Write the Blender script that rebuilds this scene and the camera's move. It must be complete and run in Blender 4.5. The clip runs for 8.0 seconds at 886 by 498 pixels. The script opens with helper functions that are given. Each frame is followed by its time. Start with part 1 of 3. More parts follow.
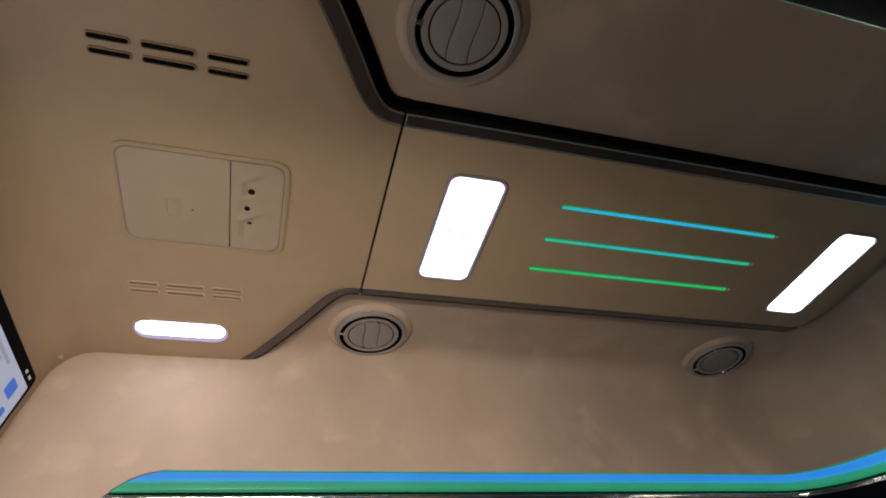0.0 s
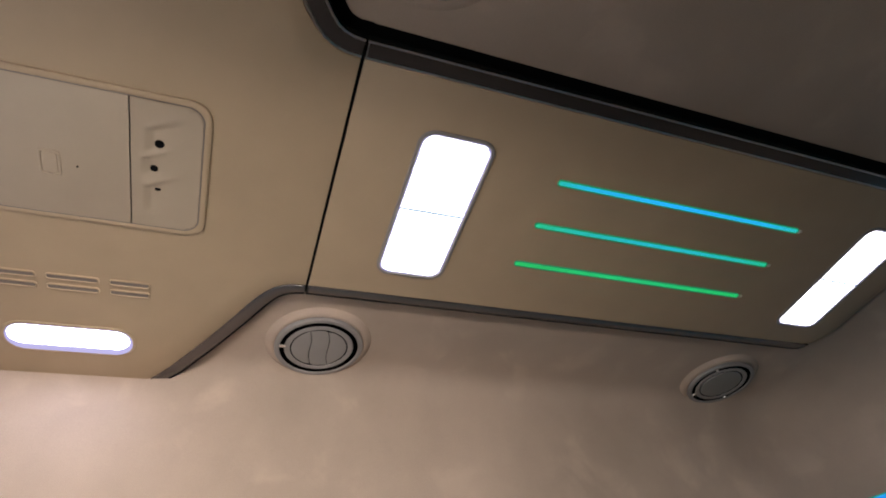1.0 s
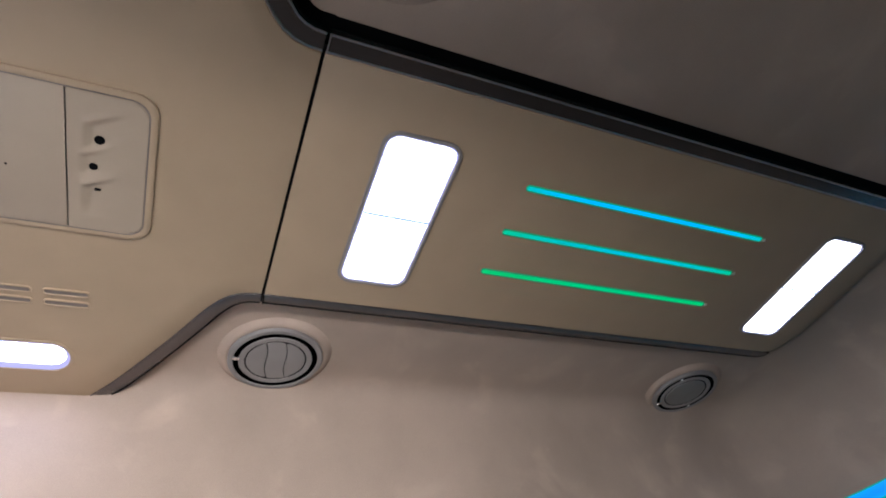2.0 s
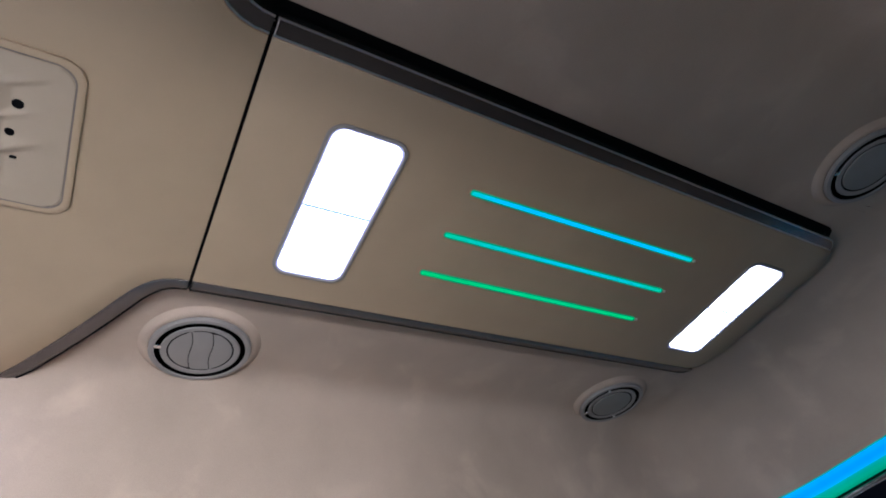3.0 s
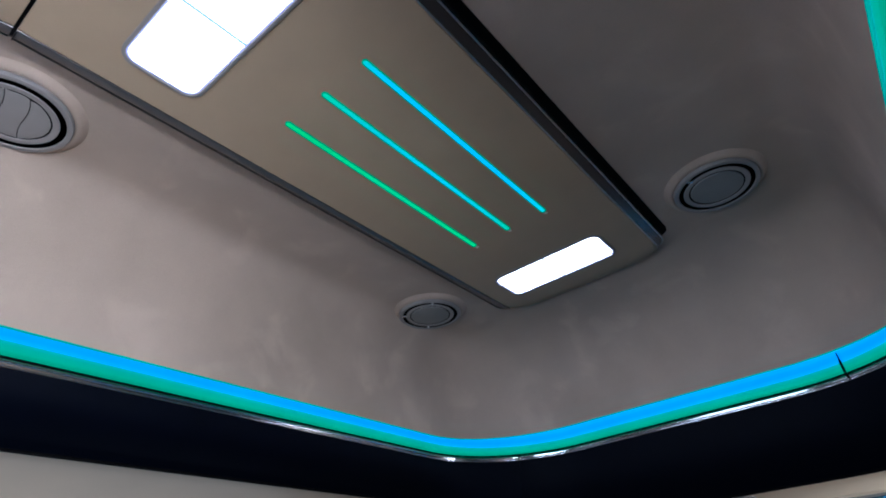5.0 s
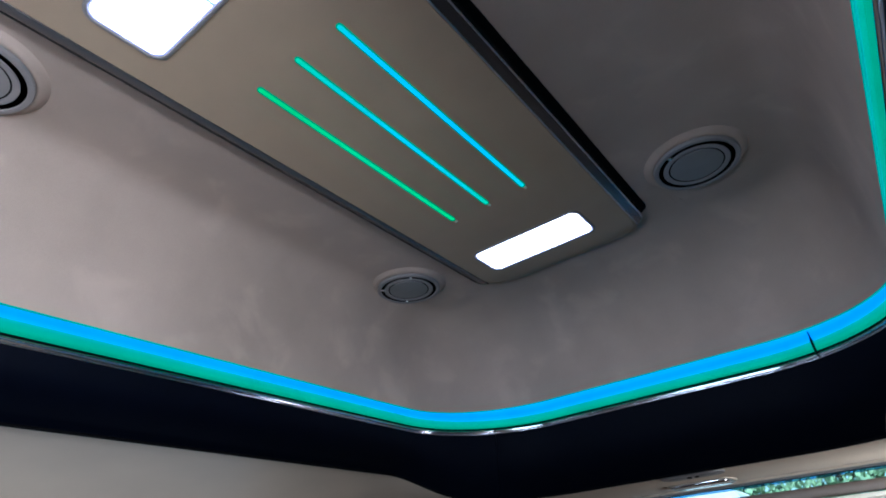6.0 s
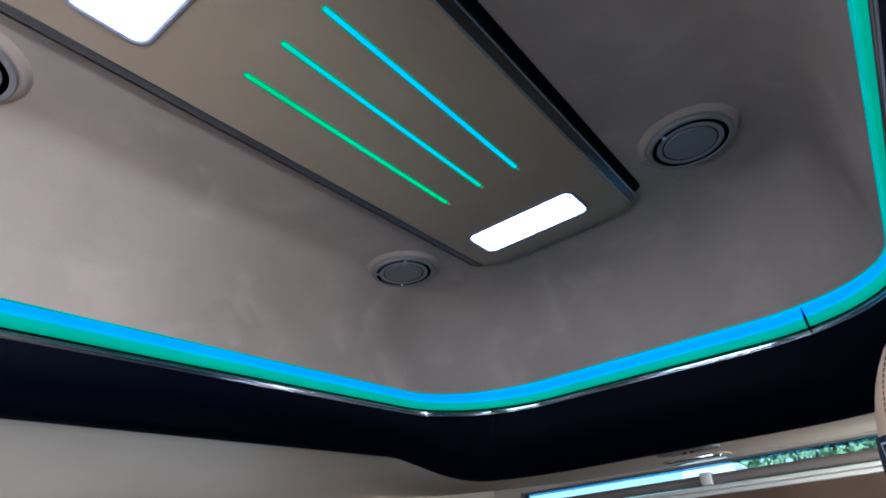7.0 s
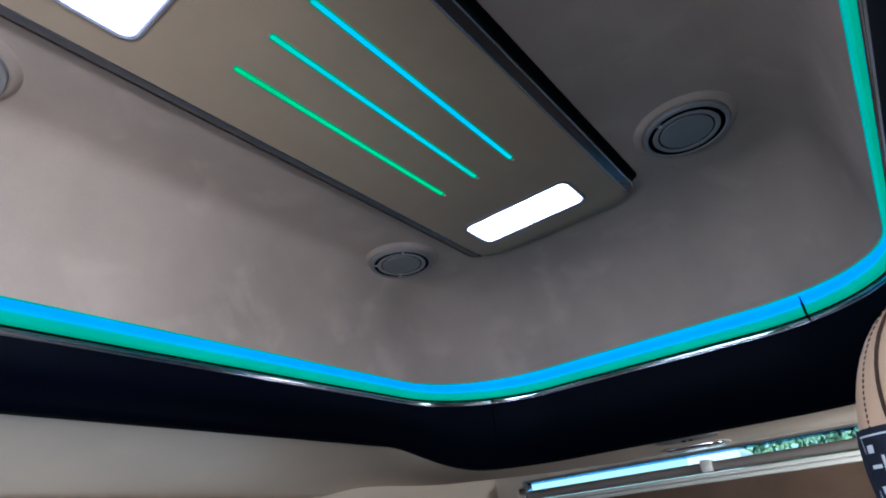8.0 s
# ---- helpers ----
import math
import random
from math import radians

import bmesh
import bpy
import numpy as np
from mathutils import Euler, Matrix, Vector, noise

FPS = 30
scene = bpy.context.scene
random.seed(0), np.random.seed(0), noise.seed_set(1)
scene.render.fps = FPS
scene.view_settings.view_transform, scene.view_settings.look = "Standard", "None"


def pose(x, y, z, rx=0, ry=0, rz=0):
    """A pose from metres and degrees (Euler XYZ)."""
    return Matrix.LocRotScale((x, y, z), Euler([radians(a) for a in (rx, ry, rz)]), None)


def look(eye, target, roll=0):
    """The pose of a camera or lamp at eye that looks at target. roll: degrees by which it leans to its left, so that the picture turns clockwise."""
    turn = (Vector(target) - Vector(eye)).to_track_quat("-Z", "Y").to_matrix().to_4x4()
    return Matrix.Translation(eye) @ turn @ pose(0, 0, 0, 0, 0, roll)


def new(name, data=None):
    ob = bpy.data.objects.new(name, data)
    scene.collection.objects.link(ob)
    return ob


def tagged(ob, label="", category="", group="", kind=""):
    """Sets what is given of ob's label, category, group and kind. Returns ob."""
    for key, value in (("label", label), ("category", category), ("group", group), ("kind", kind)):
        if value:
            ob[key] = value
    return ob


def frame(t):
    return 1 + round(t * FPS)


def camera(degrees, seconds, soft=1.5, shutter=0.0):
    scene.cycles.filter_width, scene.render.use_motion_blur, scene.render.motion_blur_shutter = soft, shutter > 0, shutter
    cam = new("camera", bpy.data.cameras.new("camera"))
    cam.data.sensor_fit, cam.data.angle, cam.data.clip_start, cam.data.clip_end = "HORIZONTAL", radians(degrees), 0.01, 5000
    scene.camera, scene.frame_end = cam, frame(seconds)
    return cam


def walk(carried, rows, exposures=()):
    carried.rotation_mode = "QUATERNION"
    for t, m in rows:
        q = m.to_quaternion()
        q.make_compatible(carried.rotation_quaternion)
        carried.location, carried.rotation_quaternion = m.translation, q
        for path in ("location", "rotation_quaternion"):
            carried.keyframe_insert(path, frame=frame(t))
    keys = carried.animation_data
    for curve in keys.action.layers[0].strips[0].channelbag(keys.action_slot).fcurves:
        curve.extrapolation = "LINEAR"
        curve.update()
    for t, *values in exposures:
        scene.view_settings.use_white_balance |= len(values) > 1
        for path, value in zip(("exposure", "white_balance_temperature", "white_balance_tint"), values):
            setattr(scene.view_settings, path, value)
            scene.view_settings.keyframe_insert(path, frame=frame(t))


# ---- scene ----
cam = camera(75.9, 8.0, soft=1.9)


PATH = [
    (0, (0.567, -0.399, 1.266), (-0.779, 0.12, 2.651), -8.5),
    (0.5, (0.453, -0.371, 1.296), (-0.832, 0.201, 2.717), -9.8),
    (1, (0.395, -0.354, 1.346), (-0.816, 0.284, 2.804), -12.5),
    (1.5, (0.377, -0.35, 1.367), (-0.79, 0.366, 2.824), -16.0),
    (2.8, (0.373, -0.337, 1.363), (-0.704, 0.507, 2.826), -16.5),
    (3, (0.374, -0.335, 1.368), (-0.691, 0.582, 2.791), -17.6),
    (3.5, (0.376, -0.325, 1.36), (-0.673, 0.729, 2.698), -14.5),
    (4, (0.375, -0.323, 1.354), (-0.658, 0.85, 2.601), -10.5),
    (4.5, (0.372, -0.319, 1.352), (-0.629, 0.957, 2.521), -7.6),
    (5, (0.382, -0.3, 1.352), (-0.617, 1.041, 2.449), -5.1),
    (6.5, (0.387, -0.282, 1.354), (-0.611, 1.139, 2.347), -5.3),
    (7, (0.39, -0.28, 1.358), (-0.617, 1.154, 2.32), -6.1),
    (7.5, (0.394, -0.277, 1.361), (-0.632, 1.157, 2.304), -6.6),
    (8, (0.402, -0.272, 1.361), (-0.631, 1.166, 2.291), -6.4),
]
walk(cam, [(t, look(eye, target, roll)) for t, eye, target, roll in PATH],
     [(0.0, -0.38, 7900, 12), (1.0, -0.12, 7100, 11), (1.5, -0.02, 6600, 11), (3.0, 0.10, 5850, 9), (3.5, 0.14, 5700, 9), (4.5, 0.16, 5400, 8), (6.5, 0.26, 5200, 7), (8.0, 0.26, 5200, 7)])


# ---------------------------------------------------------------- world and light
world = bpy.data.worlds.new("sky")
world.use_nodes = True
scene.world = world
wn, wl = world.node_tree.nodes, world.node_tree.links
sky = wn.new("ShaderNodeTexSky")
sky.sky_type = "NISHITA"
sky.sun_disc = False
sky.sun_elevation, sky.sun_rotation = radians(46), radians(166)
wl.new(sky.outputs[0], wn["Background"].inputs[0])
wn["Background"].inputs[1].default_value = 0.15


def sun_lamp():
    data = bpy.data.lights.new("sun", "SUN")
    data.energy, data.angle, data.color = 5.0, radians(1.0), (1.0, 0.95, 0.88)
    ob = new("sun", data)
    ob.matrix_world = look((1.5, -6.0, 6.5), (0, 0, 0))


def window_or_extra_light(name, eye, target, sx, sy, watts, color, spread=180):
    data = bpy.data.lights.new(name, "AREA")
    data.shape, data.size, data.size_y = "RECTANGLE", sx, sy
    data.energy, data.color, data.spread = watts, color, radians(spread)
    new(name, data).matrix_world = look(eye, target)


sun_lamp()
# daylight through the side windows
window_or_extra_light("skylight_east", (0.80, -0.50, 1.415), (-0.4, -0.46, 1.66), 0.50, 0.12, 4.3, (1.0, 0.96, 0.95), 100)
window_or_extra_light("skylight_west", (-0.74, -0.10, 1.38), (0.4, -0.15, 1.60), 1.25, 0.14, 0.32, (0.84, 0.93, 1.0))
# added lamp that brightens the front panel from below
window_or_extra_light("extra_front_light", (0.10, -0.83, 1.32), (0.16, -0.30, 1.90), 0.7, 0.16, 1.15, (1.0, 0.96, 0.94), 140)
# stands in for daylight from a cab windscreen that isn't built
window_or_extra_light("skylight_windscreen", (0.05, -1.55, 1.22), (0.05, 0.8, 1.50), 1.2, 0.34, 11.0, (0.88, 0.94, 1.0))
# added lamp for the lower rear ceiling; the wall behind it is solid
window_or_extra_light("extra_rear_light", (0.80, 1.24, 1.34), (-0.3, 1.48, 1.44), 0.25, 0.16, 2.0, (1.0, 0.96, 0.90), 110)


# ---------------------------------------------------------------- materials
def material(name, base, rough=0.6, metal=0.0, vary=0.08, scale=18.0, grain=600.0, bump=0.15,
             stain=0.0, coat=0.0, spec=0.5):
    """A surface with grain, blotches and fine relief, in metres."""
    m = bpy.data.materials.new(name)
    m.use_nodes = True
    n, l = m.node_tree.nodes, m.node_tree.links
    p = n["Principled BSDF"]
    p.inputs["Roughness"].default_value = rough
    p.inputs["Metallic"].default_value = metal
    p.inputs["Coat Weight"].default_value = coat
    p.inputs["Specular IOR Level"].default_value = spec
    co = n.new("ShaderNodeTexCoord")
    big = n.new("ShaderNodeTexNoise")
    big.inputs["Scale"].default_value, big.inputs["Detail"].default_value = scale, 5
    fine = n.new("ShaderNodeTexNoise")
    fine.inputs["Scale"].default_value, fine.inputs["Detail"].default_value = grain, 2
    l.new(co.outputs["Object"], big.inputs["Vector"])
    l.new(co.outputs["Object"], fine.inputs["Vector"])
    add = n.new("ShaderNodeMix")
    add.data_type = "FLOAT"
    add.inputs[0].default_value = 0.3
    l.new(big.outputs["Fac"], add.inputs[2])
    l.new(fine.outputs["Fac"], add.inputs[3])
    ramp = n.new("ShaderNodeValToRGB")
    lo = [c * (1 - vary) for c in base]
    hi = [min(1, c * (1 + vary)) for c in base]
    ramp.color_ramp.elements[0].position, ramp.color_ramp.elements[1].position = 0.3, 0.7
    ramp.color_ramp.elements[0].color = (*lo, 1)
    ramp.color_ramp.elements[1].color = (*hi, 1)
    l.new(add.outputs[0], ramp.inputs[0])
    color = ramp.outputs[0]
    if stain:
        # pale rubbed patches, as on brushed suede
        rub = n.new("ShaderNodeTexNoise")
        rub.inputs["Scale"].default_value, rub.inputs["Detail"].default_value = 11.0, 9
        rub.inputs["Distortion"].default_value = 0.4
        l.new(co.outputs["Object"], rub.inputs["Vector"])
        step = n.new("ShaderNodeValToRGB")
        step.color_ramp.elements[0].position, step.color_ramp.elements[1].position = 0.56, 0.72
        step.color_ramp.elements[0].color = (0, 0, 0, 1)
        step.color_ramp.elements[1].color = (stain, stain, stain, 1)
        l.new(rub.outputs["Fac"], step.inputs[0])
        mix = n.new("ShaderNodeMix")
        mix.data_type = "RGBA"
        l.new(step.outputs[0], mix.inputs[0])
        l.new(color, mix.inputs[6])
        mix.inputs[7].default_value = (*[min(1, c * 1.35) for c in base], 1)
        color = mix.outputs[2]
    l.new(color, p.inputs["Base Color"])
    if bump:
        b = n.new("ShaderNodeBump")
        b.inputs["Strength"].default_value, b.inputs["Distance"].default_value = bump, 0.0006
        l.new(fine.outputs["Fac"], b.inputs["Height"])
        l.new(b.outputs[0], p.inputs["Normal"])
    return m


def glow(name, color, strength, vary=0.0, scale=30.0):
    m = bpy.data.materials.new(name)
    m.use_nodes = True
    n, l = m.node_tree.nodes, m.node_tree.links
    p = n["Principled BSDF"]
    p.inputs["Base Color"].default_value = (*[0.02 + 0.1 * c for c in color], 1)
    p.inputs["Specular IOR Level"].default_value = 0.2
    p.inputs["Roughness"].default_value = 0.35
    p.inputs["Emission Color"].default_value = (*color, 1)
    p.inputs["Emission Strength"].default_value = strength
    if vary:
        co = n.new("ShaderNodeTexCoord")
        t = n.new("ShaderNodeTexNoise")
        t.inputs["Scale"].default_value = scale
        l.new(co.outputs["Object"], t.inputs["Vector"])
        r = n.new("ShaderNodeMapRange")
        r.inputs[1].default_value, r.inputs[2].default_value = 0.3, 0.7
        r.inputs[3].default_value, r.inputs[4].default_value = strength * (1 - vary), strength * (1 + vary)
        l.new(t.outputs["Fac"], r.inputs[0])
        l.new(r.outputs[0], p.inputs["Emission Strength"])
    return m


def glow_bands(name, axis, lo, hi, stops, strength, streak=0.06):
    """Light whose colour runs through bands along one axis of the thing, slightly uneven."""
    m = glow(name, stops[0][1], strength)
    n, l = m.node_tree.nodes, m.node_tree.links
    p = n["Principled BSDF"]
    co, xyz, span, ramp = n.new("ShaderNodeTexCoord"), n.new("ShaderNodeSeparateXYZ"), n.new("ShaderNodeMapRange"), n.new("ShaderNodeValToRGB")
    l.new(co.outputs["Object"], xyz.inputs[0])
    l.new(xyz.outputs[axis], span.inputs[0])
    span.inputs[1].default_value, span.inputs[2].default_value = lo, hi
    l.new(span.outputs[0], ramp.inputs[0])
    for k, (at, color) in enumerate(stops):
        e = ramp.color_ramp.elements[k] if k in (0,) else ramp.color_ramp.elements.new(at) if k < len(stops) - 1 else ramp.color_ramp.elements[-1]
        e.position, e.color = at, (*color, 1)
    l.new(ramp.outputs[0], p.inputs["Emission Color"])
    noise, even = n.new("ShaderNodeTexNoise"), n.new("ShaderNodeMapRange")
    noise.inputs["Scale"].default_value = 14.0
    l.new(co.outputs["Object"], noise.inputs["Vector"])
    even.inputs[1].default_value, even.inputs[2].default_value = 0.3, 0.7
    even.inputs[3].default_value, even.inputs[4].default_value = strength * (1 - streak), strength * (1 + streak)
    l.new(noise.outputs["Fac"], even.inputs[0])
    l.new(even.outputs[0], p.inputs["Emission Strength"])
    return m


def clear_glass(name, tint, rough=0.02):
    m = bpy.data.materials.new(name)
    m.use_nodes = True
    p = m.node_tree.nodes["Principled BSDF"]
    p.inputs["Base Color"].default_value = (*tint, 1)
    p.inputs["Transmission Weight"].default_value = 1.0
    p.inputs["Roughness"].default_value = rough
    p.inputs["IOR"].default_value = 1.05
    return m


SUEDE = material("cream_suede", (0.445, 0.345, 0.278), 0.85, vary=0.16, scale=5.5, grain=900, bump=0.25, stain=0.42, spec=0.25)
PANEL = material("beige_leatherette", (0.435, 0.322, 0.212), 0.55, vary=0.05, scale=14, grain=1500, bump=0.12, spec=0.35)
VINYL = material("cream_vinyl", (0.68, 0.54, 0.40), 0.5, vary=0.05, scale=10, grain=1300, bump=0.1)
PLASTIC = material("beige_plastic", (0.41, 0.325, 0.24), 0.5, vary=0.04, scale=20, grain=900, bump=0.08)
GREY = material("grey_plastic", (0.22, 0.21, 0.20), 0.5, vary=0.07, scale=30, grain=1200, bump=0.1)
BEZEL = material("taupe_plastic", (0.275, 0.25, 0.24), 0.5, vary=0.06, scale=30, grain=1200, bump=0.1)
TRIM = material("gloss_brown", (0.105, 0.088, 0.082), 0.27, metal=0.5, vary=0.08, scale=25, grain=300, bump=0.03, spec=1.0)
# edge highlight put into a silver colour, east side only
BEAD_GLINT = material("bead_glint", (0.62, 0.58, 0.56), 0.30, metal=1.0, vary=0.05, scale=25, grain=300, bump=0.0, spec=1.0)
CHROME = material("chrome", (0.82, 0.83, 0.87), 0.13, metal=1.0, vary=0.04, scale=8, grain=200, bump=0.0)
NICKEL = material("nickel", (0.9, 0.88, 0.84), 0.25, metal=0.6, vary=0.03, bump=0.0)
SATIN = material("satin_silver", (0.80, 0.78, 0.76), 0.22, metal=1.0, vary=0.06, scale=8, grain=200, bump=0.03)
BLACK = material("black_rubber", (0.003, 0.003, 0.0035), 0.85, vary=0.2, bump=0.1, spec=0.06)
NAVY = material("black_blue_leather", (0.0008, 0.0017, 0.0056), 0.6, vary=0.18, scale=40, grain=1100, bump=0.3, spec=0.06)
LIGHT = glow("lit_lens", (0.88, 0.91, 1.0), 7.0)
# violet bloom round the lamps, painted as an emitting border
LENS_HALO = glow("lens_halo", (0.52, 0.51, 0.95), 0.95)
# the joint emits too, in place of light spilling from the lenses
LIGHT_GAP = glow("lens_joint", (0.42, 0.60, 0.82), 1.0)
LED_BLUE = glow_bands("blue_led", 2, 1.674, 1.6935, [(0.0, (0.0, 0.40, 0.62)), (0.22, (0.0, 0.33, 0.95)), (0.50, (0.0, 0.26, 1.0)), (0.80, (0.0, 0.27, 1.0)), (1.0, (0.0, 0.32, 0.92))], 1.05)
LED_GREEN = glow_bands("green_led", 2, 1.6575, 1.6745, [(0.0, (0.0, 0.30, 0.16)), (0.30, (0.0, 0.35, 0.22)), (0.62, (0.0, 0.35, 0.26)), (0.85, (0.0, 0.37, 0.36)), (1.0, (0.0, 0.35, 0.56))], 0.95)
# blurred glow over the cove light, put into an emitting colour
LED_HALO = glow("green_halo", (0.0, 0.36, 0.28), 0.85, 0.12, 12)
# glow fringe of the light lines, painted as green emission
LINE_HALO = glow("line_halo", (0.0, 0.26, 0.11), 1.0)
LINE_BLUE = glow_bands("blue_line", 1, 0.0, 0.40, [(0.0, (0.0, 0.42, 0.42)), (0.10, (0.0, 0.42, 0.75)), (0.45, (0.0, 0.40, 0.98)), (0.85, (0.0, 0.42, 0.85)), (1.0, (0.0, 0.42, 0.42))], 1.15)
LINE_TEAL = glow_bands("teal_line", 1, 0.0, 0.40, [(0.0, (0.0, 0.44, 0.24)), (0.15, (0.0, 0.44, 0.42)), (0.50, (0.0, 0.43, 0.60)), (0.85, (0.0, 0.44, 0.46)), (1.0, (0.0, 0.44, 0.24))], 1.15)
LINE_GREEN = glow_bands("green_line", 1, 0.0, 0.40, [(0.0, (0.0, 0.45, 0.12)), (0.50, (0.0, 0.46, 0.17)), (1.0, (0.0, 0.45, 0.12))], 1.2)
SCREEN = glow("lit_screen", (0.46, 0.55, 0.80), 0.85, 0.12, 6)
SCREEN_BLUE = glow("blue_icon", (0.02, 0.16, 0.75), 0.9)
SCREEN_GREY = glow("grey_type", (0.30, 0.35, 0.52), 0.85)
SCREEN_WHITE = glow("white_type", (0.7, 0.7, 0.75), 0.6)
SHADE = clear_glass("blue_shade_band", (0.16, 0.33, 0.55))
COURTESY = glow("courtesy_lens", (0.68, 0.72, 1.0), 19.0)
GLASS = clear_glass("tinted_glass", (0.70, 0.96, 0.97))
BLIND = material("brown_blind", (0.10, 0.055, 0.03), 0.8, vary=0.15, scale=25, grain=700, bump=0.3)
RAIL = material("ivory_rail", (0.74, 0.70, 0.60), 0.4, vary=0.05, bump=0.05)
TAUPE_BAR = material("taupe_bar", (0.20, 0.165, 0.14), 0.5, vary=0.08, bump=0.08)
LEATHER = material("tan_leather", (0.70, 0.45, 0.28), 0.5, vary=0.07, scale=30, grain=900, bump=0.35)
STITCH = material("brown_thread", (0.05, 0.022, 0.012), 0.8)
NAVY_CLOTH = material("navy_cloth", (0.005, 0.007, 0.022), 0.7, vary=0.15, grain=1500, bump=0.3)
WHITE_PRINT = material("white_print", (0.75, 0.75, 0.78), 0.6)
LINING = material("dark_lining", (0.05, 0.042, 0.036), 0.7, vary=0.15, bump=0.2)
CARPET = material("dark_carpet", (0.05, 0.042, 0.036), 0.95, vary=0.2, scale=40, grain=900, bump=0.6)
ASPHALT = material("asphalt", (0.055, 0.055, 0.055), 0.9, vary=0.25, scale=2, grain=60, bump=0.5)
BARK = material("bark", (0.10, 0.075, 0.05), 0.9, vary=0.3, scale=10, grain=60, bump=0.6)
PLASTER = material("white_plaster", (0.82, 0.80, 0.78), 0.85, vary=0.05, scale=2, grain=60, bump=0.2)
LEAF = material("leaf", (0.30, 0.42, 0.24), 0.6, vary=0.45, scale=4, grain=20, bump=0.1)


# ---------------------------------------------------------------- mesh helpers
def finish(name, bm, mat, sharp=38.0):
    bmesh.ops.recalc_face_normals(bm, faces=bm.faces)
    for f in bm.faces:
        f.smooth = True
    for e in bm.edges:
        if len(e.link_faces) == 2 and e.calc_face_angle(0) > radians(sharp):
            e.smooth = False
    me = bpy.data.meshes.new(name)
    bm.to_mesh(me)
    bm.free()
    me.materials.append(mat)
    return me


def thing(name, bm, mat, label="", category="", group="", kind="", sharp=38.0):
    return tagged(new(name, finish(name, bm, mat, sharp)), label, category, group, kind)


def empty(name, label, category, group="", kind=""):
    return tagged(new(name), label, category, group, kind)


def part(name, bm, mat, parent, label="", sharp=38.0):
    ob = new(name, finish(name, bm, mat, sharp))
    ob.parent = parent
    return tagged(ob, label)


def grid(bm, rows, close=False):
    """Quads between rows of points."""
    vs = [[bm.verts.new(p) for p in r] for r in rows]
    for a, b in zip(vs, vs[1:]):
        n = len(a)
        for i in range(n if close else n - 1):
            bm.faces.new((a[i], a[(i + 1) % n], b[(i + 1) % n], b[i]))
    return vs


def box(x0, x1, y0, y1, z0, z1, bevel=0.0, seg=2, bm=None):
    bm = bm or bmesh.new()
    m = Matrix.LocRotScale(((x0 + x1) / 2, (y0 + y1) / 2, (z0 + z1) / 2), None, (x1 - x0, y1 - y0, z1 - z0))
    r = bmesh.ops.create_cube(bm, size=1, matrix=m)
    if bevel:
        es = list({e for v in r["verts"] for e in v.link_edges})
        bmesh.ops.bevel(bm, geom=es, offset=bevel, segments=seg, profile=0.5, affect="EDGES")
    return bm


def round_rect(x0, x1, y0, y1, r, n=8):
    pts = []
    for cx, cy, a in ((x1 - r, y1 - r, 0), (x0 + r, y1 - r, 90), (x0 + r, y0 + r, 180), (x1 - r, y0 + r, 270)):
        for i in range(n + 1):
            t = radians(a + 90 * i / n)
            pts.append((cx + r * math.cos(t), cy + r * math.sin(t)))
    return pts


def slab(pts, z0, z1, edge=0.0, bm=None):
    """A plate of that outline from z0 (below) to z1, with the lower rim rounded by edge."""
    bm = bm or bmesh.new()
    cx = sum(p[0] for p in pts) / len(pts)
    cy = sum(p[1] for p in pts) / len(pts)
    n = len(pts)

    def inset(d):
        out = []
        for i, (x, y) in enumerate(pts):
            ax, ay = pts[i - 1]
            bx, by = pts[(i + 1) % n]
            tx, ty = bx - ax, by - ay
            q = math.hypot(tx, ty) or 1
            nx, ny = -ty / q, tx / q
            out.append((x + nx * d, y + ny * d))
        return out

    area = sum(pts[i - 1][0] * p[1] - p[0] * pts[i - 1][1] for i, p in enumerate(pts))
    s = 1 if area > 0 else -1
    rows = [[(x, y, z1) for x, y in pts]]
    if edge:
        for k in range(4):
            a = radians(30 * k)
            rows.append([(x, y, z0 + edge * (1 - math.sin(a))) for x, y in inset(s * edge * (1 - math.cos(a)))])
    else:
        rows.append([(x, y, z0) for x, y in pts])
    vs = grid(bm, rows, close=True)
    bm.faces.new(vs[0])
    bm.faces.new(vs[-1])
    return bm


def ring_plate(outer, inner, z0, z1, bm=None):
    """A flat frame between two outlines with the same number of points."""
    bm = bm or bmesh.new()
    rows = [[(x, y, z1) for x, y in outer], [(x, y, z0 + 0.0008) for x, y in outer],
            [(0.8 * a + 0.2 * c, 0.8 * b + 0.2 * d, z0) for (a, b), (c, d) in zip(outer, inner)],
            [(0.2 * a + 0.8 * c, 0.2 * b + 0.8 * d, z0) for (a, b), (c, d) in zip(outer, inner)],
            [(x, y, z0 + 0.0008) for x, y in inner], [(x, y, z1) for x, y in inner]]
    grid(bm, rows, close=True)
    return bm


def lathe(profile, n=48, bm=None, at=(0, 0, 0)):
    """Turned round the upright axis; profile of (radius, z)."""
    bm = bm or bmesh.new()
    rows = [[(at[0] + r * math.cos(2 * math.pi * i / n), at[1] + r * math.sin(2 * math.pi * i / n), at[2] + z)
             for i in range(n)] for r, z in profile]
    vs = grid(bm, rows, close=True)
    for k, end in ((0, profile[0]), (-1, profile[-1])):
        if end[0] > 0.0005:
            bm.faces.new(vs[k])
    return bm


